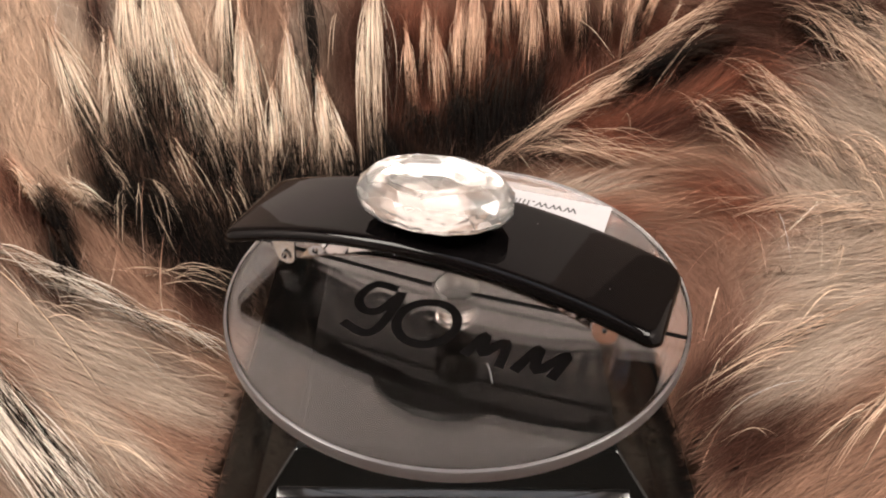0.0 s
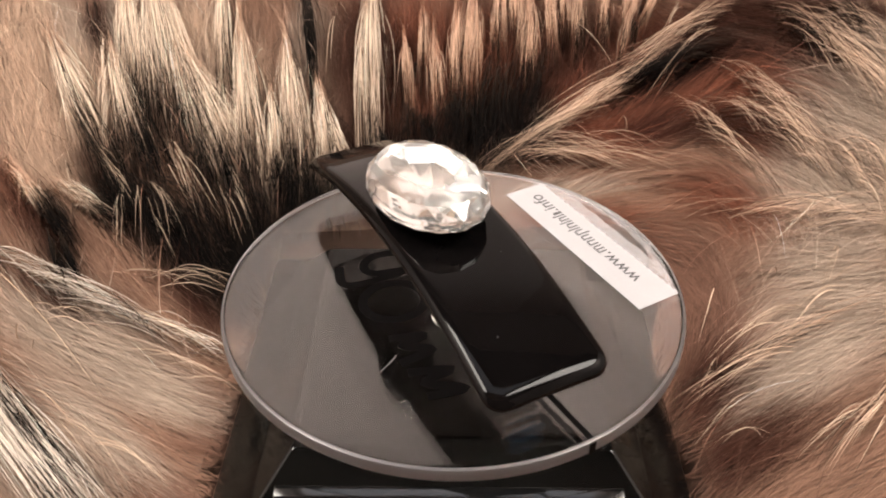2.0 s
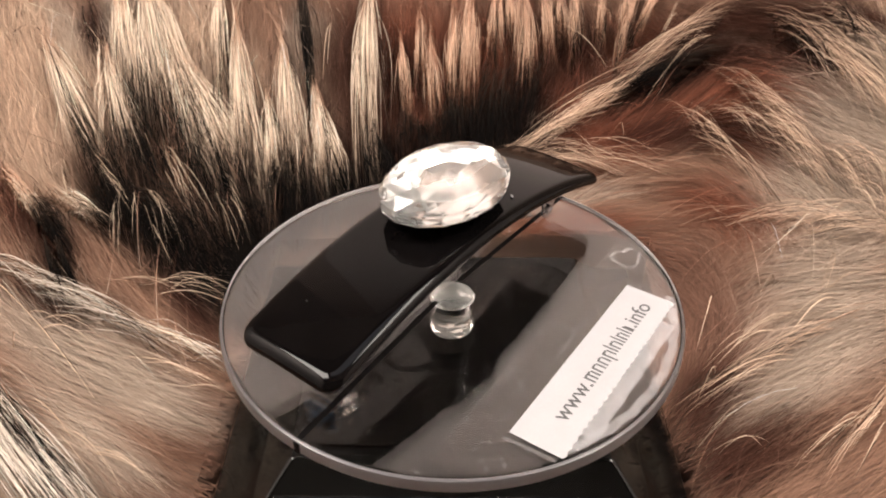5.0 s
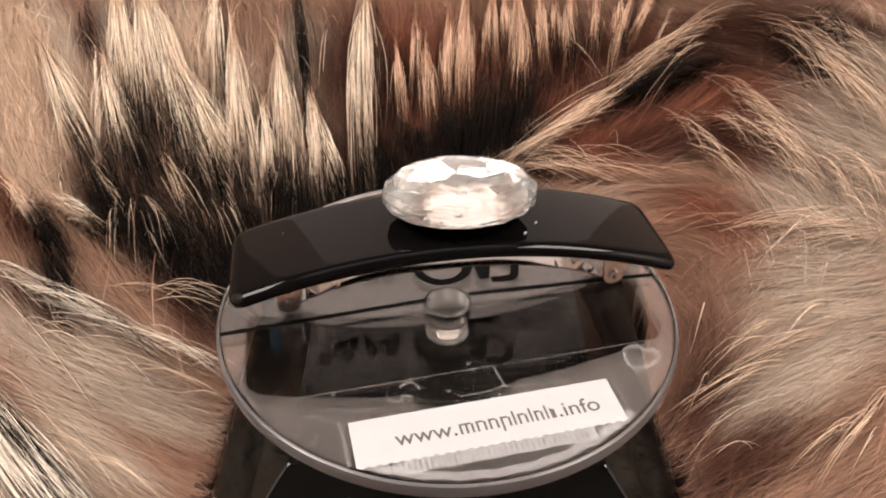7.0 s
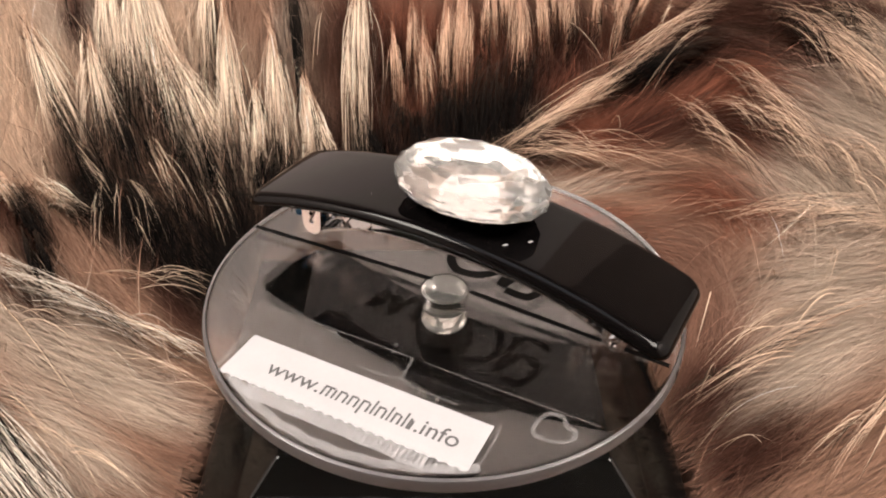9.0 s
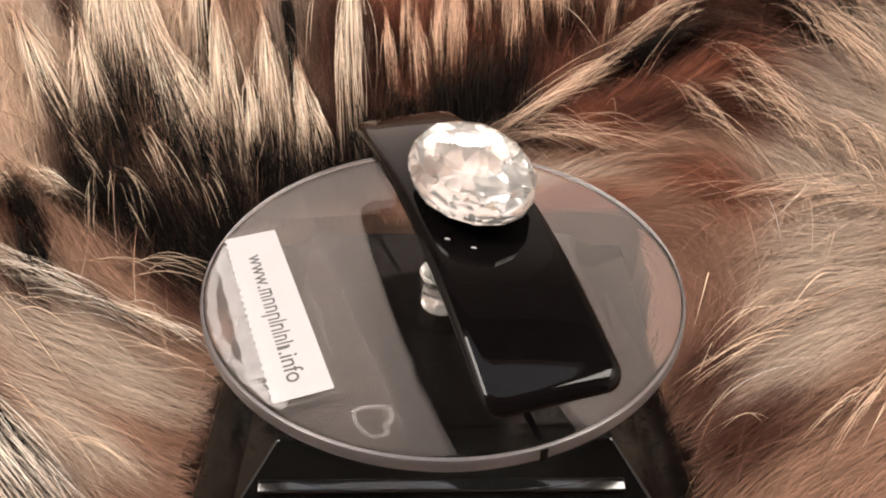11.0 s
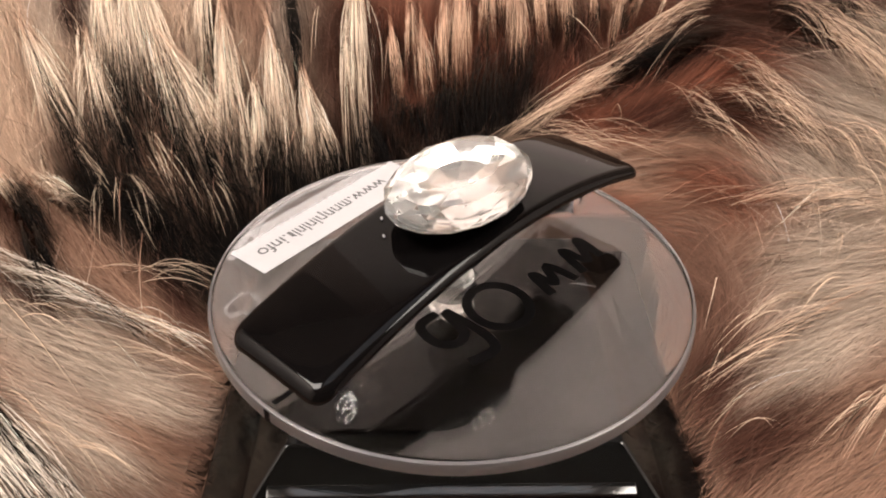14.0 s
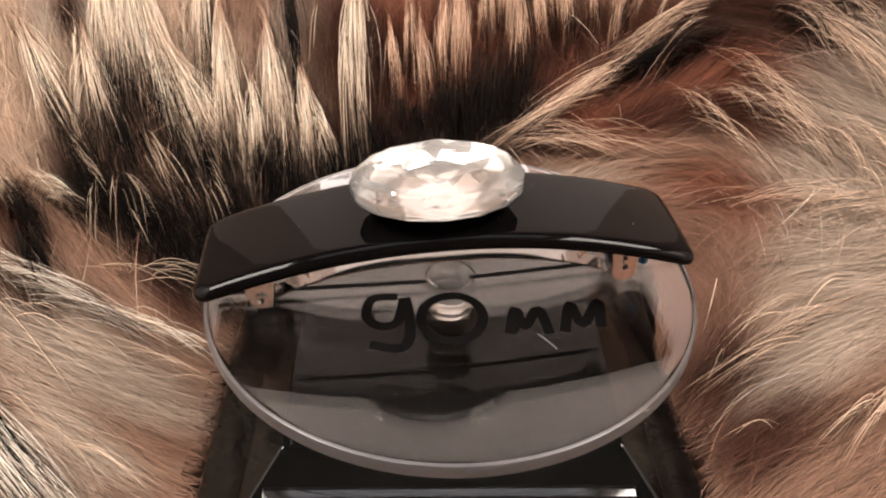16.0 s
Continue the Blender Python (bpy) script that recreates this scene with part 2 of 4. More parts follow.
def disc():
    ob = tagged(new("turntable_disc"), "clear acrylic turntable disc with a taped paper label and handwriting", "turntable disc")
    bm = bmesh.new()
    lathe(bm, [(4.95 * MM, -3.2 * MM), (4.95 * MM, 0), (46.6 * MM, 0), (47.3 * MM, 0), (47.8 * MM, -0.25 * MM), (48.0 * MM, -0.8 * MM), (48.0 * MM, -2.6 * MM), (47.7 * MM, -3.0 * MM), (47.2 * MM, -3.2 * MM), (46.6 * MM, -3.2 * MM)], 160, True)
    for f in bm.faces:
        if f.calc_center_median().xy.length > 47.5 * MM:
            f.material_index = 1
    plate = part("plate", bm, ACRYLIC, ob, smooth=True)
    plate.data.materials.append(FROSTED)
    plate.visible_shadow = False
    bm = bmesh.new()
    lathe(bm, [(3.6 * MM, 0.25 * MM), (4.4 * MM, 0.2 * MM), (4.75 * MM, -0.2 * MM), (4.8 * MM, -2.4 * MM), (4.35 * MM, -3.3 * MM), (4.3 * MM, -8.6 * MM), (4.7 * MM, -9.1 * MM), (4.7 * MM, -9.8 * MM)], 48)
    hub = part("hub", bm, HUB, ob, "clear moulded hub through the plate", smooth=True)
    hub.visible_shadow = False
    # black line across the disc
    bm = bmesh.new()
    ribbon(bm, [(-33.9 * MM, -32.9 * MM), (-3.6 * MM, -1.4 * MM)], 1.1 * MM, 0.02 * MM, 0.10 * MM)
    ribbon(bm, [(2.6 * MM, 4.6 * MM), (33.9 * MM, 31.7 * MM)], 1.1 * MM, 0.02 * MM, 0.10 * MM)
    for ang in (-135.9, 43.1):
        m = Matrix.Rotation(radians(ang), 4, "Z") @ Matrix.Translation((48.0 * MM, 0, -1.7 * MM)) @ Matrix.Diagonal((0.1 * MM, 1.4 * MM, 2.6 * MM, 1))
        bmesh.ops.create_cube(bm, size=1, matrix=m)
    part("seam", bm, INK, ob, "thin black line across the disc")
    # the handwriting
    strokes = {
        "digit": [(4.3, 11.6), (7.8, 15.0), (5.5, 19.6), (1.6, 20.4), (-0.1, 17.4), (2.7, 11.3), (-4.1, 18.8), (-4.9, 22.9), (0.0, 25.4)],
        "digit.001": [(-2.4, 7.2), (-4.6, 4.9), (-7.9, 4.3), (-11.0, 5.7), (-13.1, 8.5), (-13.6, 11.9), (-12.4, 14.9), (-9.9, 16.6), (-6.8, 16.7), (-3.9, 15.1), (-2.0, 12.1), (-1.9, 8.6), (-3.5, 5.7)],
        "letter": [(-18.9, 8.2), (-16.0, 1.7), (-20.1, 4.9), (-19.5, -0.8), (-24.8, 4.0)],
        "letter.001": [(-26.8, 1.9), (-23.8, -5.7), (-28.5, -1.8), (-27.8, -9.4), (-31.6, -3.2)],
    }
    for name, pts in strokes.items():
        bm = bmesh.new()
        ribbon(bm, smooth_line([(x * MM, y * MM) for x, y in pts]), 2.0 * MM, 0.02 * MM, 0.06 * MM)
        part(name.split(".")[0], bm, INK, ob, "black marker handwriting")
    # tape and label, in the label's own axes
    turn = radians(44.4)
    along, up, mid = Vector((math.cos(turn), math.sin(turn))), Vector((-math.sin(turn), math.cos(turn))), Vector((23.4, -25.0))
    def spot(u, v):
        p = mid + along * u + up * v
        return (p.x * MM, p.y * MM)
    def sheet(name, outline, z0, z1, mat, label=""):
        bm = bmesh.new()
        lo = [bm.verts.new((*spot(u, v), z0 * MM)) for u, v in outline]
        hi = [bm.verts.new((*spot(u, v), z1 * MM)) for u, v in outline]
        bm.faces.new(lo)
        bm.faces.new(hi)
        for k in range(len(lo)):
            j = (k + 1) % len(lo)
            bm.faces.new((lo[k], lo[j], hi[j], hi[k]))
        return part(name, bm, mat, ob, label)
    # the paper is toothed along its outer edge
    teeth = []
    n = 50
    for k in range(n + 1):
        teeth.append((-24.7 + 49.4 * k / n, -5.3 - (0.35 if k % 2 else -0.1)))
    lab = sheet("label", [(24.7, 5.2), (-24.7, 5.2)] + teeth, 0.12, 0.2, PAPER, "white paper label with grey print")
    # the tape runs to the disc's rim, round which it is cut
    def rim_v(u, r=46.8):
        return 34.2 - math.sqrt(r * r - (u - 0.77) ** 2)
    tape = sheet("tape", [(-37.5, 13.4), (41.0, 13.4)] + [(41.0 - 78.5 * k / 60, rim_v(41.0 - 78.5 * k / 60)) for k in range(61)], 0.02, 0.09, TAPE, "strip of clear tape")
    tape.visible_shadow = False
    # print: the letters of the net address; the shop's name stays plain bars
    def word(text, u):
        cu = bpy.data.curves.new("print", "FONT")
        cu.body, cu.size, cu.extrude = text, 4.75 * MM, 0.01 * MM
        cu.offset = 0.02 * MM
        tmp = bpy.data.objects.new("print", cu)
        scene.collection.objects.link(tmp)
        me = bpy.data.meshes.new_from_object(tmp.evaluated_get(bpy.context.evaluated_depsgraph_get()))
        bpy.data.objects.remove(tmp)
        me.materials.clear()
        me.materials.append(PRINT)
        o = new("print", me)
        o.parent = lab
        x, y = spot(u, -2.0)
        o.matrix_basis = Matrix.Translation((x, y, 0.215 * MM)) @ Matrix.Rotation(turn, 4, "Z")
        wide = max(v.co.x for v in me.vertices)
        return u + wide / MM
    end = word("www.", -17.2)
    widths = [(3.0, 0, 0), (2.1, 0, 0), (2.0, 0, 0), (2.1, 0, 1), (0.45, 1, 0), (2.0, 0, 0), (0.45, 1, 0), (1.8, 0, 0), (0.45, 1, 0), (1.0, 0, 0)]
    bm = bmesh.new()
    u = end + 0.6
    for w, tall, low in widths:
        w *= 0.86
        lo, hi = -2.0 - (0.95 if low else 0), -2.0 + (3.3 if tall else 2.4)
        t = 0.42
        bars = [(u, u + w, lo, hi)] if w < 0.5 else [(u, u + t, lo, hi), (u + w - t, u + w, -2.0, hi - 0.3), (u + t, u + w - t, hi - t, hi)]
        if w > 2.5:
            bars.append((u + w / 2 - t / 2, u + w / 2 + t / 2, -2.0, hi - 0.3))
        for k, (a, b, c, d) in enumerate(bars):
            q = [spot(a, c), spot(b, c), spot(b, d), spot(a, d)]
            f = [bm.verts.new((x, y, 0.225 * MM)) for x, y in q]
            g = [bm.verts.new((x, y, 0.203 * MM)) for x, y in q]
            bm.faces.new(f)
            bm.faces.new(g)
            for j in range(4):
                bm.faces.new((f[j], f[(j + 1) % 4], g[(j + 1) % 4], g[j]))
        u += w + 0.52
    part("print", bm, PRINT, lab)
    word(".info", u - 0.1)
    # marks of glue beside the label
    def glue(pts, width):
        bm = bmesh.new()
        ribbon(bm, smooth_line([(x * MM, y * MM) for x, y in pts], 5), width * MM, 0.02 * MM, 0.11 * MM)
        o = part("glue_mark", bm, MILKY, ob, "dried glue mark")
        o.visible_shadow = False
    def glue_by_label(pts, width, name="glue_mark", label="dried glue mark", mat=MILKY):
        bm = bmesh.new()
        low = 0.21 if name == "ridge" else 0.095
        ribbon(bm, smooth_line([spot(u, v) for u, v in pts], 5), width * MM, low * MM, (low + 0.02) * MM)
        o = part(name, bm, mat, ob, label)
        o.visible_shadow = False
    glue([(38.6, 3.2), (40.6, 1.6), (43.0, 3.4), (44.2, 6.6), (42.6, 8.6), (41.2, 7.4), (39.4, 8.0), (37.6, 6.0), (38.6, 3.2)], 0.8)
    glue_by_label([(-37, 13.4), (-20, 13.35), (-6, 13.45), (5, 13.4)], 0.22, "tape_edge", "pale cut edge of the tape")
    glue_by_label([(7, 13.4), (20, 13.3), (30, 13.4), (40.6, 13.4)], 0.20, "tape_edge", "pale cut edge of the tape")
    glue_by_label([(4.8, 13.2), (5.0, 11.0), (5.3, 9.0), (5.2, 7.6)], 0.5)
    glue_by_label([(-3.5, 7.0), (0.5, 7.1), (3.6, 7.4), (5.2, 7.9), (7.0, 7.3), (11, 6.9), (17, 6.8)], 0.45)
    glue_by_label([(-16.5, 9.4), (-14.8, 8.2), (-13.6, 9.6), (-12.2, 8.8)], 0.6)
    glue_by_label([(-24.0, 8.6), (-22.6, 7.4), (-20.0, 7.8)], 0.4)
    glue_by_label([(-26.2, 5.6), (-25.9, 0.0), (-25.8, -4.6)], 0.7)
    glue_by_label([(25.6, 5.4), (25.9, 1.0), (25.7, -5.0)], 0.4)
    glue_by_label([(u, -6.7) for u in range(-18, 19, 4)], 3.2, "tape_edge", "milky torn edge of the tape", RIDGED)
    # ridges of the tape's torn edge, beyond the label's teeth
    for k in range(47):
        u = -23.4 + k
        v1 = max(-8.3 - 0.3 * math.sin(k * 0.9), rim_v(u, 46.4))
        if v1 < -6.1:
            glue_by_label([(u, -5.3), (u + 0.05, v1)], 0.62, "ridge", "milky ridge of the tape", RIDGED)
    glue_by_label([(u, rim_v(u, 45.6) + 0.2 * math.sin(u)) for u in range(-24, 27, 2)], 1.7, "tape_edge", "milky loose rim of the tape", RIDGED)
    bm = bmesh.new()
    ribbon(bm, smooth_line([(-22.9 * MM, 5.4 * MM), (-24.6 * MM, 5.7 * MM), (-27.8 * MM, 6.9 * MM)]), 0.09 * MM, 0.09 * MM, 0.12 * MM)
    part("scratch", bm, PAPER, ob, "fine white scratch")
    for x, y in BUBBLES:
        bm = bmesh.new()
        lathe(bm, [(0.45 * MM, 0.1 * MM), (0.4 * MM, 0.16 * MM), (0.2 * MM, 0.2 * MM)], 12)
        o = part("bubble", bm, MILKY, ob, "air bubble under the tape")
        o.location = (x * MM, y * MM, 0)
        o.visible_shadow = False
    glue([(8.6, -24.6), (6.0, -24.0), (5.2, -26.4)], 0.5)
    return ob


# ---- the barrette ----
LONG, WIDE, SAG, MIDZ = 91.0, 24.0, 8.0, 19.5


def arch(x):
    """Height of the barrette's upper face over the disc at x along it, in mm."""
    return MIDZ - SAG * (x / 45.0) ** 2


def strip(bm, half_long, half_wide, top, bottom, corner=0.0, nx=48, ny=8, crown=0.0):
    """A curved strip: top(x) and bottom(x) give the heights in mm; the ends' corners are rounded."""
    def half(x):
        d = abs(x) - (half_long - corner)
        return half_wide - (corner - math.sqrt(max(corner * corner - d * d, 0)) if corner and d > 0 else 0)
    xs = [half_long * math.sin(math.pi / 2 * (2 * i / nx - 1)) if corner else half_long * (2 * i / nx - 1) for i in range(nx + 1)]
    grids = []
    for f, sgn in ((top, 1), (bottom, 0)):
        grids.append([[bm.verts.new((x * MM, half(x) * (2 * j / ny - 1) * MM, (f(x) + sgn * crown * (1 - (2 * j / ny - 1) ** 2)) * MM)) for j in range(ny + 1)] for x in xs])
    up, low = grids
    for i in range(nx):
        for j in range(ny):
            bm.faces.new((up[i][j], up[i + 1][j], up[i + 1][j + 1], up[i][j + 1]))
            bm.faces.new((low[i][j], low[i][j + 1], low[i + 1][j + 1], low[i + 1][j]))
        for j in (0, ny):
            bm.faces.new((up[i][j], up[i + 1][j], low[i + 1][j], low[i][j]))
    for i in (0, nx):
        for j in range(ny):
            bm.faces.new((up[i][j], up[i][j + 1], low[i][j + 1], low[i][j]))


def bar_mesh(bm, rc=3.6, nx=56, ny=8, arc=8):
    """The bar: a rounded oblong bent over the arch, with a full round over its upper edges."""
    hl, hw = LONG / 2 - rc, WIDE / 2 - rc
    xs = [-hl + 2 * hl * i / nx for i in range(nx + 1)]
    ys = [-hw + 2 * hw * j / ny for j in range(ny + 1)]

    def at(x, y, dz):
        return bm.verts.new((x * MM, y * MM, (arch(x) + dz + 0.3 * (1 - (2 * y / WIDE) ** 2)) * MM))
    levels = [(rc, -2.7), (1.0, -2.7)]
    levels += [(1.0 - 1.0 * math.sin(math.pi / 2 * k / 4), -1.8 - 0.9 * math.cos(math.pi / 2 * k / 4)) for k in range(1, 5)]
    levels += [(2.3 * (1 - math.cos(math.pi / 2 * k / 10)), -1.7 + 1.7 * math.sin(math.pi / 2 * k / 10)) for k in range(11)]
    levels += [(rc, 0.0)]
    rings = []
    for d, dz in levels:
        r = rc - d
        ring = []
        for q, (sx, sy) in enumerate(((1, 1), (-1, 1), (-1, -1), (1, -1))):
            for k in range(arc + 1):
                w = math.pi / 2 * (q + k / arc)
                ring.append(at(sx * hl + r * math.cos(w), sy * hw + r * math.sin(w), dz))
            if q in (0, 2):
                ring += [at(-sy * x, sy * (hw + r), dz) for x in xs[1:-1]]
            else:
                ring += [at(sx * (hl + r), sx * y, dz) for y in ys[1:-1]]
        rings.append(ring)
    for a, b in zip(rings, rings[1:]):
        for k in range(len(a)):
            bm.faces.new((a[k], a[(k + 1) % len(a)], b[(k + 1) % len(a)], b[k]))
    for dz in (-2.7, 0.0):
        grid = [[at(x, y, dz) for y in ys] for x in xs]
        for i in range(nx):
            for j in range(ny):
                bm.faces.new((grid[i][j], grid[i + 1][j], grid[i + 1][j + 1], grid[i][j + 1]))
    bmesh.ops.remove_doubles(bm, verts=bm.verts, dist=2e-6)


def gem_points():
    a, b = 15.7, 11.2
    pts = []
    for r, z, n, off in ((0.985, -1.3, 16, 0.0), (1.0, -0.9, 16, 0.0), (1.0, 0.9, 16, 0.0), (0.86, 2.9, 16, 0.5), (0.62, 4.4, 8, 0.0), (0.30, 4.95, 6, 0.5)):
        for k in range(n):
            t = 2 * math.pi * (k + off + (random.uniform(-0.2, 0.2) if r < 0.9 else 0)) / n
            pts.append((a * r * math.cos(t), b * r * math.sin(t), z + (random.uniform(-0.16, 0.16) if r < 0.9 else 0)))
    low = []
    for r, z, n, off in ((0.985, -1.35, 16, 0.0), (0.74, -2.8, 16, 0.5), (0.42, -4.1, 8, 0.0), (0.12, -4.7, 4, 0.0)):
        for k in range(n):
            t = 2 * math.pi * (k + off) / n
            low.append((a * r * math.cos(t), b * r * math.sin(t), z))
    return pts, low


def hull(pts, grow=1.0, dz=0.0):
    bm = bmesh.new()
    for x, y, z in pts:
        bm.verts.new((x * grow * MM, y * grow * MM, (z + dz) * MM))
    out = bmesh.ops.convex_hull(bm, input=bm.verts)
    bmesh.ops.delete(bm, geom=[g for g in out["geom_interior"] if isinstance(g, bmesh.types.BMVert)], context="VERTS")
    return bm


def barrette():
    """The clasp in its own axes: x along it, over the middle of its length; carried by the turning empty."""
    ob = tagged(new("hair_barrette"), "arched glossy black barrette with a large oval clear crystal", "hair barrette")
    inner = Matrix.Translation((-1.2 * MM, 3.7 * MM, 0)) @ Matrix.Rotation(radians(41.05), 4, "Z") @ Matrix.Rotation(radians(1.3), 4, "Y")

    def put(name, bm, mat, label="", smooth=True, bevel=0.0, parent=ob):
        o = part(name, bm, mat, parent, label, smooth, not bevel)
        if parent is ob:
            o.matrix_basis = inner
        if bevel:
            md = o.modifiers.new("bevel", "BEVEL")
            md.width, md.segments, md.limit_method, md.angle_limit = bevel * MM, 4, "ANGLE", radians(40)
            md.harden_normals = True
        return o
    bm = bmesh.new()
    bar_mesh(bm)
    put("bar", bm, BLACK, "glossy black arched bar with rounded edges")
    # the stone and its backing
    crown, low = gem_points()
    gem_at = Matrix.Translation((1.0 * MM, 0.6 * MM, 24.7 * MM))
    gem = put("crystal", hull(crown + low), CRYSTAL, "oval faceted clear crystal", smooth=False)
    gem.matrix_basis = inner @ gem_at
    gem.visible_shadow = False
    bm = hull(low, 1.004, -0.06)
    bmesh.ops.delete(bm, geom=[f for f in bm.faces if f.normal.z > 0.9], context="FACES")
    part("foil_backing", bm, FOIL, gem, "silver foil behind the crystal", False)
    bm = hull(low, 1.012, -0.16)
    bmesh.ops.delete(bm, geom=[f for f in bm.faces if f.normal.z > 0.9], context="FACES")
    part("setting_cup", bm, CUP, gem, "black lacquered cup under the crystal", False)
    bm = bmesh.new()
    for x, y in ((1.9, -9.6), (-5.0, -9.2), (7.2, -8.9), (0.0, 9.7)):
        bmesh.ops.create_icosphere(bm, subdivisions=2, radius=0.42 * MM, matrix=Matrix.Translation((x * MM, y * MM, -2.1 * MM)))
    part("glue_drops", bm, CRYSTAL, gem, "tiny clear drops of glue", True)
    # metal clasp
    bm = bmesh.new()
    strip(bm, 36, 2.4, lambda x: arch(x) - 2.6, lambda x: arch(x) - 3.2, nx=40, ny=2)
    put("back_plate", bm, SPRING, "curved steel back plate")
    bm = bmesh.new()
    strip(bm, 33, 2.0, lambda x: 7.9 - 6.0 * abs(x / 33.0) ** 2.6, lambda x: 7.5 - 6.0 * abs(x / 33.0) ** 2.6, nx=40, ny=2)
    put("spring_arm", bm, SPRING, "thin bowed spring arm", bevel=0.12)
    def tongue(bm, ring, hole, y, thick):
        """A flat tab along x and z, from y inwards, pierced where hole is given."""
        faces = []
        for d in (0.0, thick):
            out = [bm.verts.new((x * MM, (y + d) * MM, z * MM)) for x, z in ring]
            inn = [bm.verts.new((x * MM, (y + d) * MM, z * MM)) for x, z in hole]
            faces.append((out, inn))
            for k in range(len(ring)):
                q = (k + 1) % len(ring)
                bm.faces.new((out[k], out[q], inn[q], inn[k]))
        for a, b in zip(*faces):
            for k in range(len(a)):
                q = (k + 1) % len(a)
                bm.faces.new((a[k], a[q], b[q], b[k]))

    def tab_ring(cx, cz, r, left, right):
        """Outline of a tab: straight flanks from the bar down to a round end."""
        ring = [(right, arch(right) - 2.4), ((right + cx + r) / 2, (arch(right) - 2.4 + cz) / 2)]
        ring += [(cx + r * math.cos(w), cz + r * math.sin(w)) for w in (-math.pi * k / 14 for k in range(15))]
        ring += [((left + cx - r) / 2, (arch(left) - 2.4 + cz) / 2), (left, arch(left) - 2.4), ((left + right) / 2, arch((left + right) / 2) - 2.4)]
        return ring

    def round_hole(ring, cx, cz, r):
        return [(cx + r * (x - cx) / math.hypot(x - cx, z - cz), cz + r * (z - cz) / math.hypot(x - cx, z - cz)) for x, z in ring]
    ring = tab_ring(34.6, 4.0, 2.3, 31.2, 38.4)
    for y in (-4.6, 4.0):
        bm = bmesh.new()
        tongue(bm, ring, round_hole(ring, 34.6, 4.0, 0.95), y, 0.6)
        put("hinge_tab", bm, STEEL, "rounded steel hinge tab with a hole", bevel=0.14)
    # eyelets of the hinge
    for y in (-4.75, 4.75):
        bm = bmesh.new()
        lathe(bm, [(0.75 * MM, -0.35 * MM), (1.25 * MM, -0.35 * MM), (1.25 * MM, 0.35 * MM), (0.75 * MM, 0.35 * MM)], 20, True)
        o = put("eyelet", bm, STEEL, "small round eyelet")
        o.matrix_basis = inner @ Matrix.Translation((34.6 * MM, y * MM, 4.0 * MM)) @ Matrix.Rotation(radians(90), 4, "X")
    ring = tab_ring(-34.4, 3.7, 2.4, -37.0, -31.6)
    for y in (-4.2, 3.7):
        bm = bmesh.new()
        tongue(bm, ring, round_hole(ring, -34.4, 4.6, 0.6), y, 0.5)
        put("catch_cheek", bm, BRASS, "rounded rose metal cheek of the pinch catch", bevel=0.14)
    bm = bmesh.new()
    arcs = []
    for rad in (2.4, 1.9):
        for y in (-3.7, 3.7):
            arcs.append([bm.verts.new(((-34.4 + rad * math.cos(w)) * MM, y * MM, (3.7 + rad * math.sin(w)) * MM)) for w in (-math.pi * k / 14 for k in range(15))])
    for a, b in ((0, 1), (1, 3), (3, 2), (2, 0)):
        for k in range(14):
            bm.faces.new((arcs[a][k], arcs[a][k + 1], arcs[b][k + 1], arcs[b][k]))
    for k in (0, 14):
        bm.faces.new((arcs[0][k], arcs[1][k], arcs[3][k], arcs[2][k]))
    put("catch_trough", bm, STEEL, "bright curved floor of the catch")
    bm = bmesh.new()
    bmesh.ops.create_uvsphere(bm, u_segments=20, v_segments=12, radius=1.0, matrix=Matrix.Diagonal((1.5 * MM, 4.2 * MM, 1.35 * MM, 1)))
    o = put("catch_tip", bm, BLUE, "small blue plastic tip")
    o.matrix_basis = inner @ Matrix.Translation((-38.2 * MM, 0.0, 5.2 * MM))
    # pin and saddle of the catch; the prongs are added, after two reflected dashes
    for y in (-2.4, 2.4):
        bm = bmesh.new()
        lathe(bm, [(0.3 * MM, 0.4 * MM), (0.8 * MM, 0.9 * MM), (0.75 * MM, 4.5 * MM), (0.6 * MM, 9.5 * MM)], 14)
        o = put("added_prong", bm, STEEL, "added rounded peg after two reflected bright dashes")
        o.matrix_basis = inner @ Matrix.Translation((-35.0 * MM, y * MM, 0.7 * MM)) @ Matrix.Rotation(radians(8), 4, "Y")
    bm = bmesh.new()
    lathe(bm, [(0.5 * MM, -5.0 * MM), (0.75 * MM, -4.6 * MM), (0.75 * MM, 4.6 * MM), (0.5 * MM, 5.0 * MM)], 16)
    o = put("pin", bm, BRASS, "rose metal pin")
    o.matrix_basis = inner @ Matrix.Translation((-34.2 * MM, 0, 6.4 * MM)) @ Matrix.Rotation(radians(90), 4, "X")
    for x in (-27.5, 27.5):
        bm = bmesh.new()
        strip(bm, 2.2, 3.9, lambda u: 9.5 - 0.35 * u * u, lambda u: 8.9 - 0.35 * u * u, nx=10, ny=4)
        o = put("saddle", bm, BRASS if x < 0 else STEEL, "small bent saddle plate")
        o.matrix_basis = inner @ Matrix.Translation((x * MM, 0, 0))
    bm = bmesh.new()
    for k in range(6):
        x, y = random.uniform(-42, 42), random.uniform(-9, 9)
        bmesh.ops.create_icosphere(bm, subdivisions=1, radius=random.uniform(0.06, 0.13) * MM, matrix=Matrix.Translation((x * MM, y * MM, (arch(x) + 0.2) * MM)))
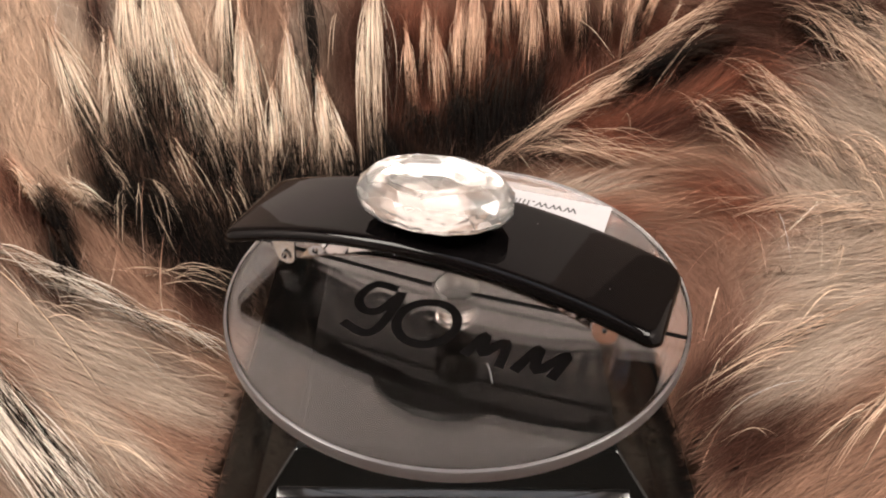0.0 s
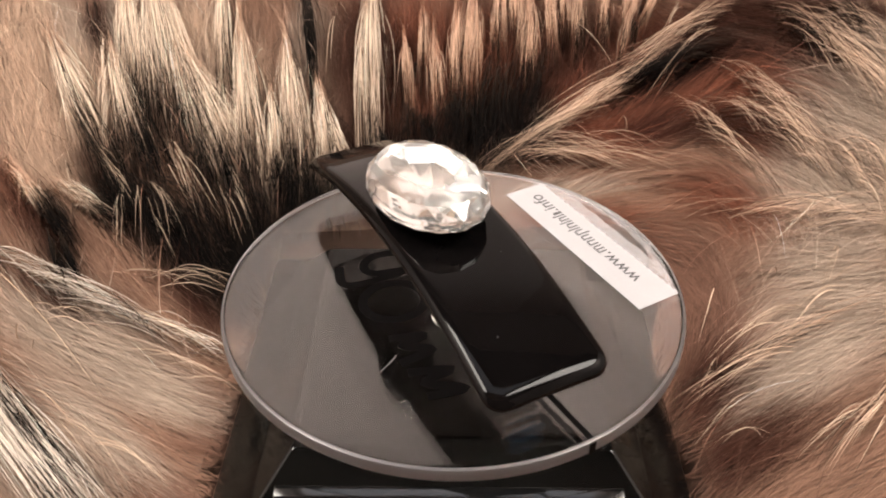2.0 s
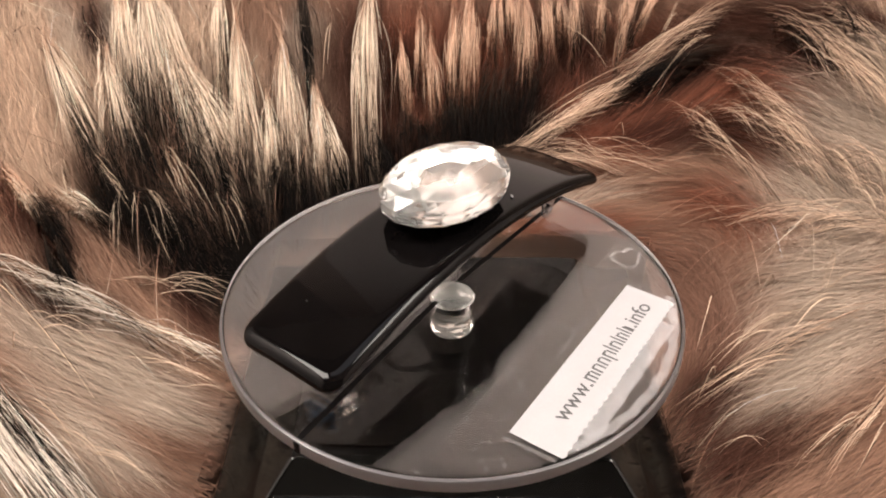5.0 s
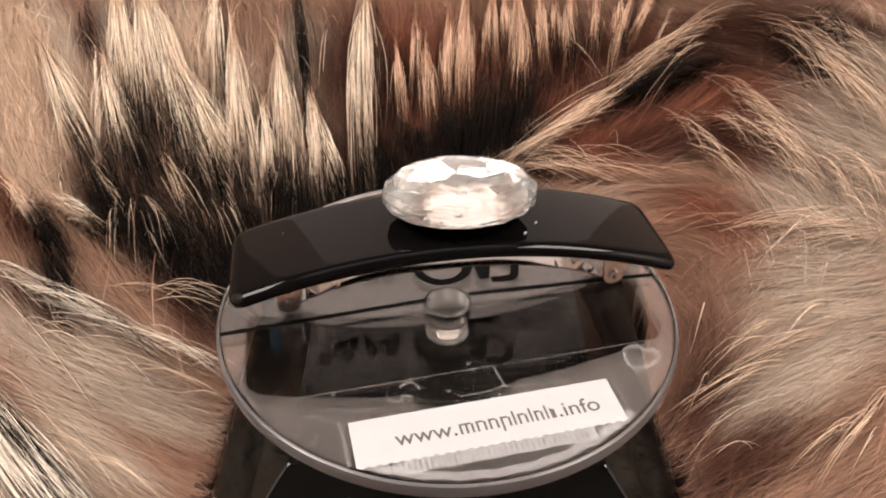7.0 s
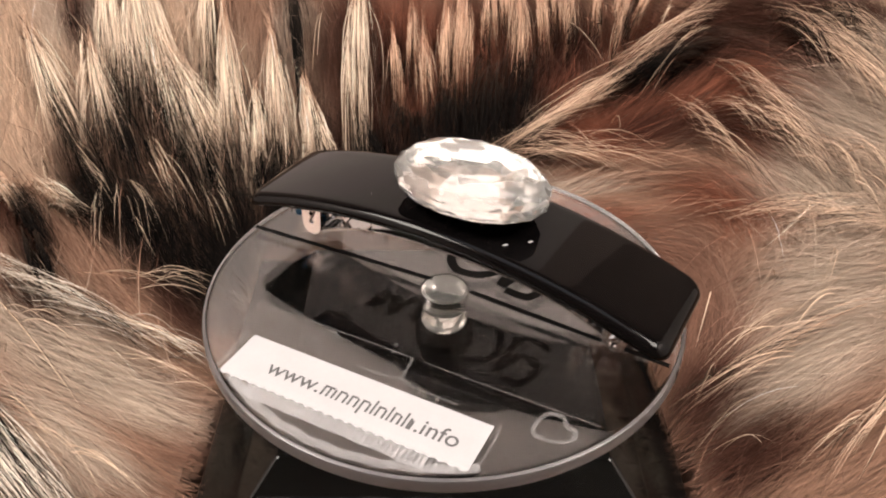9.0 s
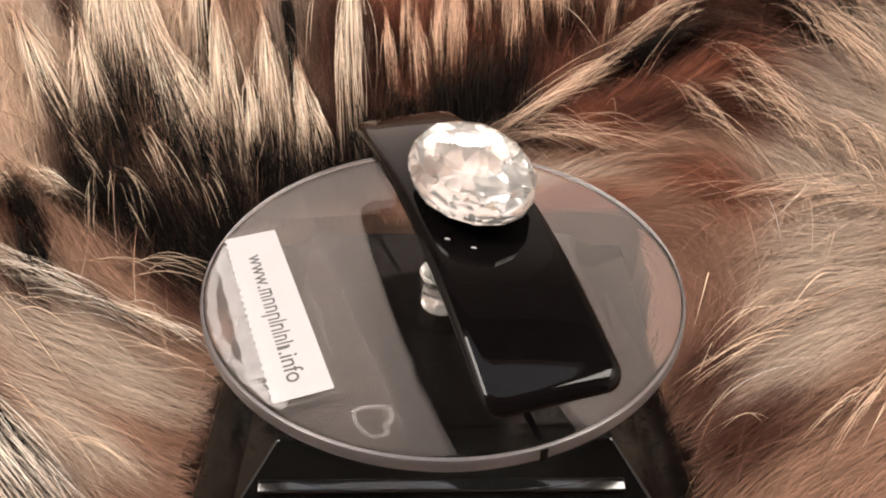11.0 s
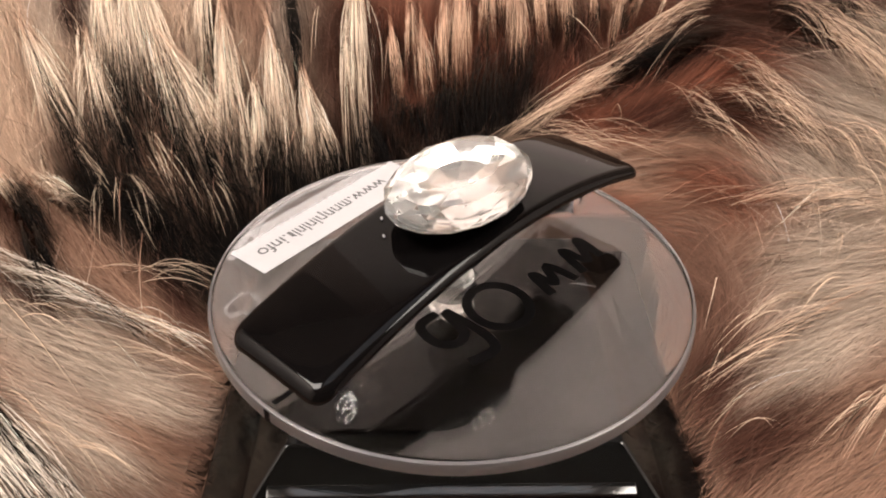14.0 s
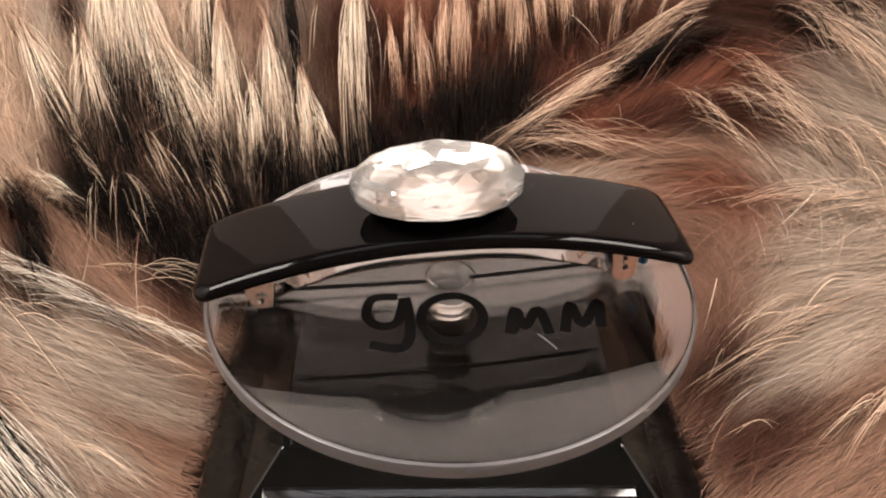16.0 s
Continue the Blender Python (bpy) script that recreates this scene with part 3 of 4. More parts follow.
    for x, y in ((12.7, -7.7), (15.9, -3.9)):
        m = Matrix.Translation((x * MM, y * MM, (arch(x) + 0.45) * MM)) @ Matrix.Rotation(radians(40 + x), 4, "Z") @ Matrix.Diagonal((0.75, 0.32, 0.2, 1))
        bmesh.ops.create_icosphere(bm, subdivisions=2, radius=0.75 * MM, matrix=m)
    tagged(put("dust", bm, PAPER, "specks of dust"), kind="stuff")
    return ob


# ---- the fur ----
SKIN_LOW, SKIN_RISE = -0.0370, 0.235


def skin(x, y):
    """Height of the hide: flat round the stand, rising behind it, with soft folds."""
    rise = SKIN_RISE * np.log1p(np.exp((y - 0.004) / 0.012)) * 0.012
    fold = 0.004 * np.sin(x * 31 + 0.6) * np.sin(y * 27 + 1.1)
    side = 0.010 * np.clip((np.abs(x) - 0.06) / 0.05, 0, 1.5)
    return SKIN_LOW + rise + fold + side


DARK_PATCHES = [(-44, 44, 12, -6, -1, -8), (-60, 40, 17, -9, -2, -7), (-36, 56, 11, -3, 0, -8), (-90, 58, 10, -7, -3, -6), (70, 118, 18, 7, 2, -5), (-60, 58, 12, 2, 0, -7), (-38, 68, 12, 3, 0, -9), (-62, 43, 18, -8, -2, -8), (-46, 52, 13, -4, 0, -8), (-75, 48, 25, -14, -1, -10), (-53, 33, 8, -12, -6, -5), (-6, 81, 25, 5, 1, -12), (14, 97, 16, 6, 4, -13), (-102, 36, 3, -1, 2, -12), (-31, 70, 10, 0, 1, -9)]
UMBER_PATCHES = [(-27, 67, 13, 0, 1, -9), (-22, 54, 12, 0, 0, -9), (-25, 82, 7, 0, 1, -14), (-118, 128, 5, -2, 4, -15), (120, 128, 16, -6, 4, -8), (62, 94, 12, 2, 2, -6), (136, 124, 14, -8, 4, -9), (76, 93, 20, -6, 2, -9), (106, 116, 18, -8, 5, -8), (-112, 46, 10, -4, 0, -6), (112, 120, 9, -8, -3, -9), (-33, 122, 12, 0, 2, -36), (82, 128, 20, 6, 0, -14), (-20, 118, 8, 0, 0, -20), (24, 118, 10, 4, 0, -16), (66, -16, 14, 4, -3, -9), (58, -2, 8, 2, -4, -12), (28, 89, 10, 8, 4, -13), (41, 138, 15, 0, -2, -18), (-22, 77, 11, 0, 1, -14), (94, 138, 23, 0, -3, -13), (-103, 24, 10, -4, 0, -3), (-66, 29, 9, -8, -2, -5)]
TAN_PATCHES = [(-126, 93, 15, -7, 2, -21), (-116, 65, 15, -8, 0, -8), (-109, 96, 9, 0, 4, -15), (-141, 124, 11, 0, 8, -23), (-67, 107, 9, 0, 4, -21), (-89, 130, 11, 0, 4, -18), (-39, 116, 9, 0, 2, -24)]
RUST_PATCHES = [(56, 98, 18, 3, 0, -12), (92, 104, 26, -4, 2, -16), (46, 90, 14, 2, 0, -9), (62, 138, 26, 0, 0, -14), (-108, 62, 14, -6, 0, -10), (-14, 128, 26, 0, 1, -34), (19, 128, 17, 0, -1, -31), (36, 111, 10, 9, 4, -16), (40, 49, 21, -5, -3, -11), (119, 106, 14, -13, -10, -17), (-124, 69, 10, 0, 6, -17), (82, 58, 17, -10, -4, -8), (96, 80, 13, -14, -5, -8), (4, 100, 10, 0, 0, -15)]
PALE_PATCHES = [(-104, 128, 14, 4, 6, -28), (132, 108, 20, -14, -8, -16), (120, 80, 18, -10, -6, -12), (98, 29, 17, 0, -7, -21), (83, 6, 15, 8, 2, -7), (-91, 14, 20, -6, 1, -11), (-71, 2, 16, -4, 0, -7), (-127, 115, 8, 6, 16, -30), (-86, -22, 11, -8, -3, -10), (-80, -11, 14, -9, 0, -6), (105, 60, 15, -8, -6, -10), (29, 66, 18, 4, 0, -4), (-84, 124, 11, 0, 5, -23), (-47, 131, 8, 0, 2, -18)]
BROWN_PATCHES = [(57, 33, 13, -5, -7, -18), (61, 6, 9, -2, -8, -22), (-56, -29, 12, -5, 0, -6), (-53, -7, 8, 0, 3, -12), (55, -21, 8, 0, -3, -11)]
PATCHES = {"dark": DARK_PATCHES, "brown": BROWN_PATCHES, "umber": UMBER_PATCHES, "tan": TAN_PATCHES, "rust": RUST_PATCHES, "pale": PALE_PATCHES}
# Locks of guard hair: from (x, y) to (x, y), width at either end, in mm, and how many hairs
CREAM_BLACK_LOCKS = [(-127, 113, -100, 67, 1.9, 8.3, 110), (-113, 147, -93, 84, 5.9, 8.6, 150), (-105, 151, -81, 84, 5.9, 11.5, 210), (-88, 113, -65, 68, 4.7, 12.6, 190), (-81, 154, -70, 98, 2.3, 4.2, 70), (-72, 134, -57, 68, 1.4, 8.6, 120), (-58, 104, -51, 69, 2.5, 7.5, 90), (-56, 128, -43, 68, 1.6, 9.6, 140), (-43, 105, -35, 68, 4.5, 9.0, 120), (-30, 169, -23, 72, 1.5, 5.3, 130), (-108, 111, -90, 69, 2.9, 9.4, 90), (-79, 101, -66, 70, 2.5, 6.9, 80), (-118, 54, -107, 47, 1.6, 5.1, 50), (-107, 54, -92, 48, 1.6, 3.8, 60)]
RUST_CREAM_LOCKS = [(8, 169, 5, 109, 1.8, 5.0, 80), (1, 153, 0, 109, 1.4, 4.0, 60), (17, 168, 15, 131, 1.8, 4.8, 60), (27, 170, 24, 121, 2.4, 5.8, 80), (34, 168, 34, 132, 2.1, 4.9, 60), (46, 170, 42, 134, 1.8, 4.1, 50), (56, 170, 52, 141, 1.8, 3.9, 45), (69, 166, 56, 126, 1.5, 3.0, 36), (76, 163, 63, 139, 2.7, 3.9, 45), (65, 168, 61, 144, 1.8, 3.7, 36), (22, 168, 21, 141, 1.8, 4.1, 45), (40, 168, 38, 143, 1.8, 4.2, 45), (-17, 133, -14, 98, 1.3, 4.4, 60), (-7, 137, -5, 99, 1.9, 4.9, 60), (-11, 149, -10, 112, 1.4, 3.8, 40), (-120, 58, -108, 47, 3.6, 3.1, 40)]
BLACK_LOCKS = [(-54, 161, -44, 103, 3.5, 3.5, 56), (-125, 143, -111, 110, 5.3, 4.0, 6), (-108, 47, -99, 38, 4.5, 4.0, 48), (-98, 63, -77, 46, 14.0, 13.2, 40), (-83, 65, -63, 49, 15.0, 13.1, 40), (-66, 66, -51, 52, 10.3, 9.8, 29), (-98, 67, -87, 54, 7.1, 10.2, 24), (-94, 84, -83, 63, 4.9, 8.0, 56), (-53, 75, -40, 63, 10.4, 7.8, 21), (-26, 94, -18, 70, 6.0, 6.7, 56), (-11, 101, -9, 80, 7.4, 10.4, 46), (3, 108, 2, 82, 11.3, 13.9, 63), (16, 124, 12, 84, 11.9, 14.0, 70), (29, 129, 22, 98, 8.0, 7.3, 39), (87, 125, 51, 111, 6.8, 6.4, 56), (79, 120, 58, 115, 6.7, 7.9, 48), (109, 129, 114, 103, 7.0, 7.9, 36), (122, 136, 126, 116, 4.3, 5.5, 19), (-104, 37, -98, 24, 1.6, 2.3, 20), (-101, 38, -93, 26, 4.0, 3.1, 32), (-91, 26, -67, 10, 1.9, 2.9, 5), (-100, -7, -74, -32, 1.9, 2.4, 32)]
ASH_LOCKS = [(97, 145, 60, 125, 3.5, 6.7, 70), (71, 130, 18, 81, 6.8, 8.7, 110), (60, 77, 22, 79, 5.9, 6.9, 80), (57, 85, 26, 83, 2.9, 4.2, 36), (72, 100, 87, 62, 1.0, 3.0, 46), (90, 107, 105, 72, 4.4, 7.2, 90), (111, 130, 128, 83, 7.0, 11.5, 130), (118, 135, 133, 101, 4.3, 6.7, 70), (82, 99, 96, 74, 1.3, 4.8, 30), (108, 75, 117, 50, 9.8, 10.5, 60), (79, 55, 115, 45, 5.6, 9.2, 60), (131, 135, 140, 120, 4.4, 5.7, 40), (92, 87, 105, 62, 3.7, 5.9, 50), (101, -1, 81, -20, 3.1, 2.4, 26), (95, 19, 56, -3, 2.9, 3.1, 40)]
GREY_LOCKS = [(-107, -3, -74, -34, 7.5, 9.0, 240), (-114, 30, -74, 17, 3.6, 3.6, 70), (-76, 21, -54, 11, 3.6, 3.6, 50)]
WISP_LOCKS = [(91, 138, 60, 106, 0.7, 1.3, 5), (87, 133, 63, 108, 0.6, 0.8, 3), (83, 157, 72, 135, 0.6, 0.8, 4), (34, 162, 55, 123, 0.6, 0.5, 3), (51, 107, 53, 92, 0.4, 0.4, 2), (70, 37, 58, 9, 0.3, 0.3, 2), (100, 40, 87, 16, 0.2, 0.2, 2), (89, 24, 64, 9, 1.8, 1.1, 9), (93, 24, 68, 0, 0.4, 0.4, 2), (68, -3, 45, -25, 0.3, 0.3, 2), (65, 9, 55, -5, 1.0, 1.0, 4), (74, -12, 57, -16, 0.2, 0.2, 2), (98, -5, 78, -18, 1.2, 1.5, 7), (97, -6, 83, -20, 0.7, 0.7, 4), (96, -10, 84, -24, 0.6, 0.5, 3), (99, 29, 79, 15, 0.8, 1.0, 3), (83, 33, 72, 17, 0.3, 0.3, 2), (-106, 20, -59, -26, 0.3, 0.3, 2), (-103, 18, -84, 14, 0.9, 0.7, 4), (-89, -9, -67, -28, 0.6, 0.5, 4), (-104, 9, -97, 7, 0.8, 0.6, 3), (-91, 36, -61, 31, 1.3, 1.8, 8), (-81, 37, -58, 34, 0.6, 0.6, 4), (-80, -14, -57, -27, 0.6, 0.5, 4), (-95, 28, -54, 10, 1.6, 1.9, 11), (-78, 12, -50, 1, 0.9, 1.1, 5), (-102, 69, -86, 53, 3.6, 6.7, 13), (-84, 80, -68, 57, 6.0, 9.0, 17), (-93, 66, -88, 44, 3.5, 6.6, 10), (-70, 75, -57, 55, 5.9, 6.6, 13), (-108, 66, -103, 55, 1.9, 3.4, 6), (-57, 76, -52, 62, 4.7, 5.6, 10), (-85, 65, -72, 47, 6.9, 8.8, 12), (-48, 159, -35, 138, 0.6, 0.8, 2), (-71, 153, -73, 138, 0.6, 0.6, 2), (-83, 137, -84, 110, 0.7, 0.6, 2), (-42, 118, -41, 143, 0.5, 0.6, 2), (-141, 138, -125, 102, 1.5, 1.9, 4), (-124, 99, -120, 78, 0.7, 0.6, 2), (-115, 127, -110, 110, 0.8, 0.8, 2)]
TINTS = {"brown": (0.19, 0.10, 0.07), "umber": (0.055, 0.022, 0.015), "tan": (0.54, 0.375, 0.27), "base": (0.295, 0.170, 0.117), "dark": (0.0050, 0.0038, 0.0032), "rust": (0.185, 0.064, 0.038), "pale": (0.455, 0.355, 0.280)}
FLOW = [(-136, 124, -61), (-99, 118, -71), (-63, 119, -80), (-27, 119, -86), (10, 119, -97), (38, 125, -107), (-78, 63, -68), (-40, 74, -84), (1, 82, -94), (25, 75, 35),
        (63, 108, 40), (102, 126, -54), (128, 120, -58), (47, 57, 4), (81, 73, -65), (108, 83, -50), (103, 40, -173), (81, 40, -146), (66, 18, -120), (79, 6, -151),
        (85, -15, -149), (63, -21, -140), (62, 40, -69), (-110, 46, -53), (-68, 37, -48), (-97, 24, -18), (-66, 11, -15), (-93, 2, -21), (-68, -10, -30), (-84, -22, -47)]


SOFT = {"brown": 0.45, "dark": 0.32, "umber": 0.5, "tan": 0.5, "rust": 0.45, "pale": 0.45}


def flow(x, y):
    """Which way the hair lies: a blend of the combed directions nearby."""
    g = np.array(FLOW, float)
    w = 1 / (((x[:, None] * 1000 - g[:, 0]) ** 2 + (y[:, None] * 1000 - g[:, 1]) ** 2) + 60.0) ** 2
    a = np.radians(g[:, 2])
    return np.arctan2(w @ np.sin(a), w @ np.cos(a))


def pigment(x, y):
    """The coat's colour at a place of the plan."""
    col = np.empty((len(x), 3))
    col[:] = TINTS["base"]
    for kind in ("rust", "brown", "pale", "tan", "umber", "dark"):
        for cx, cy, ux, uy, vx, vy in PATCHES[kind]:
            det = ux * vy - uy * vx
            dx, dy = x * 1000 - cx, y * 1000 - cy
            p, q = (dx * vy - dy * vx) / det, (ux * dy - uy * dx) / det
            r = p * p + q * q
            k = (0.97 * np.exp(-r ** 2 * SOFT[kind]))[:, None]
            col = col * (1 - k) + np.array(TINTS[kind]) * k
    return col


def over_stand(x, y, z):
    """Hair that reaches the stand's sloping sides lies on them."""
    return np.maximum(z, np.interp(np.maximum(np.abs(x), np.abs(y)), (0.0385, 0.0390, 0.0495, 0.0505), (-0.0245, -0.0250, -0.0322, -0.0600)) + 0.0008)


def inside_stand(x, y, z):
    return (np.abs(x) < 0.0462) & (np.abs(y) < 0.0462)


def strands(name, rng, roots_x, roots_y, heading, length, lift, width, spread_tip, offset, gain, levels, parent, label):
    """Tapered blades of hair, all in one mesh, bent over along their heading."""
    n = len(roots_x)
    s = np.linspace(0, 1, levels)
    bend = heading[:, None] + spread_tip[:, None] * s[None] ** 1.5
    step = length[:, None] / (levels - 1)
    # each hair rises at its root and lies down towards its tip
    tilt = lift[:, None] * (1 - 1.15 * s[None])
    px = roots_x[:, None] + np.cumsum(np.cos(bend) * np.cos(tilt) * step, 1) - np.cos(bend[:, :1]) * np.cos(tilt[:, :1]) * step
    py = roots_y[:, None] + np.cumsum(np.sin(bend) * np.cos(tilt) * step, 1) - np.sin(bend[:, :1]) * np.cos(tilt[:, :1]) * step
    rel = np.cumsum(np.sin(tilt) * step, 1) - np.sin(tilt[:, :1]) * step
    pz = skin(px, py) + np.maximum(rel, 0.0006)
    pz = over_stand(px, py, pz)
    keep = ~inside_stand(px, py, pz).any(1) & (np.maximum(np.abs(px[:, 0]), np.abs(py[:, 0])) > 0.0515)
    # nothing stands in the way of the disc
    keep &= ~((px ** 2 + py ** 2 < 0.051 ** 2) & (pz > -0.006)).any(1)
    px, py, pz, bend, offset, gain, width = px[keep], py[keep], pz[keep], bend[keep], offset[keep], gain[keep], width[keep]
    sx = px + np.cos(bend) * offset[:, None]
    sy = py + np.sin(bend) * offset[:, None]
    # the coat's colour there, each hair up to 18% darker at its root
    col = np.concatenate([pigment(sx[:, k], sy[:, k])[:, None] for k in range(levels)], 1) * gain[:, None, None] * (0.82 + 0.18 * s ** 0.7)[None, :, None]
    return blades(name, rng, px, py, pz, bend, width, col, parent, label, name == "underfur")


def blades(name, rng, px, py, pz, bend, width, col, parent, label, soft=False):
    """Tapered blades along the points of each hair, with their colour as pigment."""
    n, levels = px.shape
    s = np.linspace(0, 1, levels)
    roll = rng.uniform(-0.4, 0.4, n)[:, None]
    wx, wy, wz = -np.sin(bend) * np.cos(roll), np.cos(bend) * np.cos(roll), np.sin(roll) + 0 * bend
    half = 0.5 * width[:, None] * np.clip(1.02 - s[None] ** 2.2, 0.03, 1)
    left = np.stack([px + wx * half, py + wy * half, pz + wz * half], 2)
    right = np.stack([px - wx * half, py - wy * half, pz - wz * half], 2)
    verts = np.stack([left, right], 2).reshape(-1, 3)
    base = (np.arange(n) * levels * 2)[:, None] + (np.arange(levels - 1) * 2)[None]
    quads = np.stack([base, base + 1, base + 3, base + 2], 2).reshape(-1, 4)
    me = bpy.data.meshes.new(name)
    me.vertices.add(len(verts))
    me.vertices.foreach_set("co", verts.astype(np.float32).ravel())
    me.loops.add(quads.size)
    me.loops.foreach_set("vertex_index", quads.astype(np.int32).ravel())
    me.polygons.add(len(quads))
    me.polygons.foreach_set("loop_start", np.arange(0, quads.size, 4, dtype=np.int32))
    me.update(calc_edges=True)
    rgba = np.ones((n, levels, 2, 4), np.float32)
    rgba[..., :3] = np.clip(col, 0, 0.9)[:, :, None]
    at = me.attributes.new("pigment", "FLOAT_COLOR", "POINT")
    at.data.foreach_set("color", rgba.ravel())
    me.shade_smooth()
    if soft:
        # soft underfur is lit as one surface with a little play from hair to hair
        e = 0.002
        nx, ny = (skin(px + e, py) - skin(px - e, py)) / (2 * e), (skin(px, py + e) - skin(px, py - e)) / (2 * e)
        j = rng.normal(0, 0.13, (n, 2))
        v = np.stack([-nx + j[:, :1], -ny + j[:, 1:], 1 + 0 * nx], 2)
        v /= np.linalg.norm(v, axis=2, keepdims=True)
        me.normals_split_custom_set_from_vertices(np.repeat(v, 2, axis=1).reshape(-1, 3).astype(np.float32))
    me.materials.append(FUR)
    ob = new(name, me)
    ob.parent = parent
    return tagged(ob, label, kind="stuff")


def locks(rng, table, shades, times, parent, label, mixed=0.0, reach=0.0):
    """One mesh for each lock: hairs that rise in a narrow band, gather into points, fan out and turn colour towards their tips."""
    levels = 12
    s = np.linspace(0, 1, levels)[None]
    shades = np.array(shades)
    for x0, y0, x1, y1, w0, w1, count in table:
        n = count * times
        a, b = np.array((x0, y0)) * MM, np.array((x1, y1)) * MM
        a = a - (b - a) * reach
        d = b - a
        side = np.array((-d[1], d[0])) / np.hypot(*d)
        points = max(3, min(40, count // 4))
        of = rng.integers(0, points, n)
        point_across = rng.normal(0, 0.36, points)[of]
        point_first = rng.uniform(-0.22, 0.42, points)[of]
        point_dip = rng.normal(0, 0.07, points)[of]
        point_long = rng.uniform(0.60, 0.98, points)[of]
        point_bow = rng.normal(0, 0.006, points)[of]
        point_black = (rng.random(points) < mixed)[of]
        first = (point_first + rng.normal(0, 0.13, n) + 0.30 * point_black)[:, None]
        last = np.clip(first[:, 0] + point_long + rng.normal(0, 0.10, n), 0.35, 1.28)[:, None]
        u = first + (last - first) * s
        stray = np.where(rng.random(n) < 0.18, 3.0, 1.0)[:, None]
        loose = rng.normal(0, 0.13, n)[:, None]
        across = point_across[:, None] + loose * (1.0 - 0.6 * s) + rng.normal(0, 0.13, n)[:, None] * stray * s
        bow = (rng.normal(0, 0.006) + point_bow + rng.normal(0, 0.009, n) * stray[:, 0])[:, None]
        wide = (0.7 * w0 + (0.85 * w1 - 0.7 * w0) * np.clip(u, 0, 1.2)) * MM
        off = wide * across + bow * np.hypot(*d) * 4 * u * (1 - u)
        px, py = a[0] + d[0] * u + side[0] * off, a[1] + d[1] * u + side[1] * off
        deep = rng.uniform(0.0, 1.0, n)[:, None]
        pz = skin(px, py) + 0.002 + (0.004 + 0.007 * deep) * s ** 0.85 + 0.003 * np.sin(np.pi * s) - 0.005 * s ** 3
        keep = ~((px ** 2 + py ** 2 < 0.0505 ** 2) & (pz > -0.005)).any(1) & ~inside_stand(px, py, pz).any(1)
        px, py, pz, u, black, dip = px[keep], py[keep], pz[keep], u[keep], point_black[keep], point_dip[keep]
        n = len(px)
        if n:
            head = math.atan2(d[1], d[0]) + 0 * px
            at = np.clip(u / 1.12 + (dip + rng.normal(0, 0.10, n))[:, None], 0, 1) * (len(shades) - 1)
            lo = np.minimum(at.astype(int), len(shades) - 2)
            col = shades[lo] + (shades[lo + 1] - shades[lo]) * (at - lo)[..., None]
            odd = black | (rng.random(n) < 0.07)
            col = col * (np.exp(rng.normal(0, 0.19, n)) * np.where(odd, 0.07, 1.0))[:, None, None]
            blades("lock", rng, px, py, pz, head, rng.uniform(0.00011, 0.00022, n), col, parent, label)


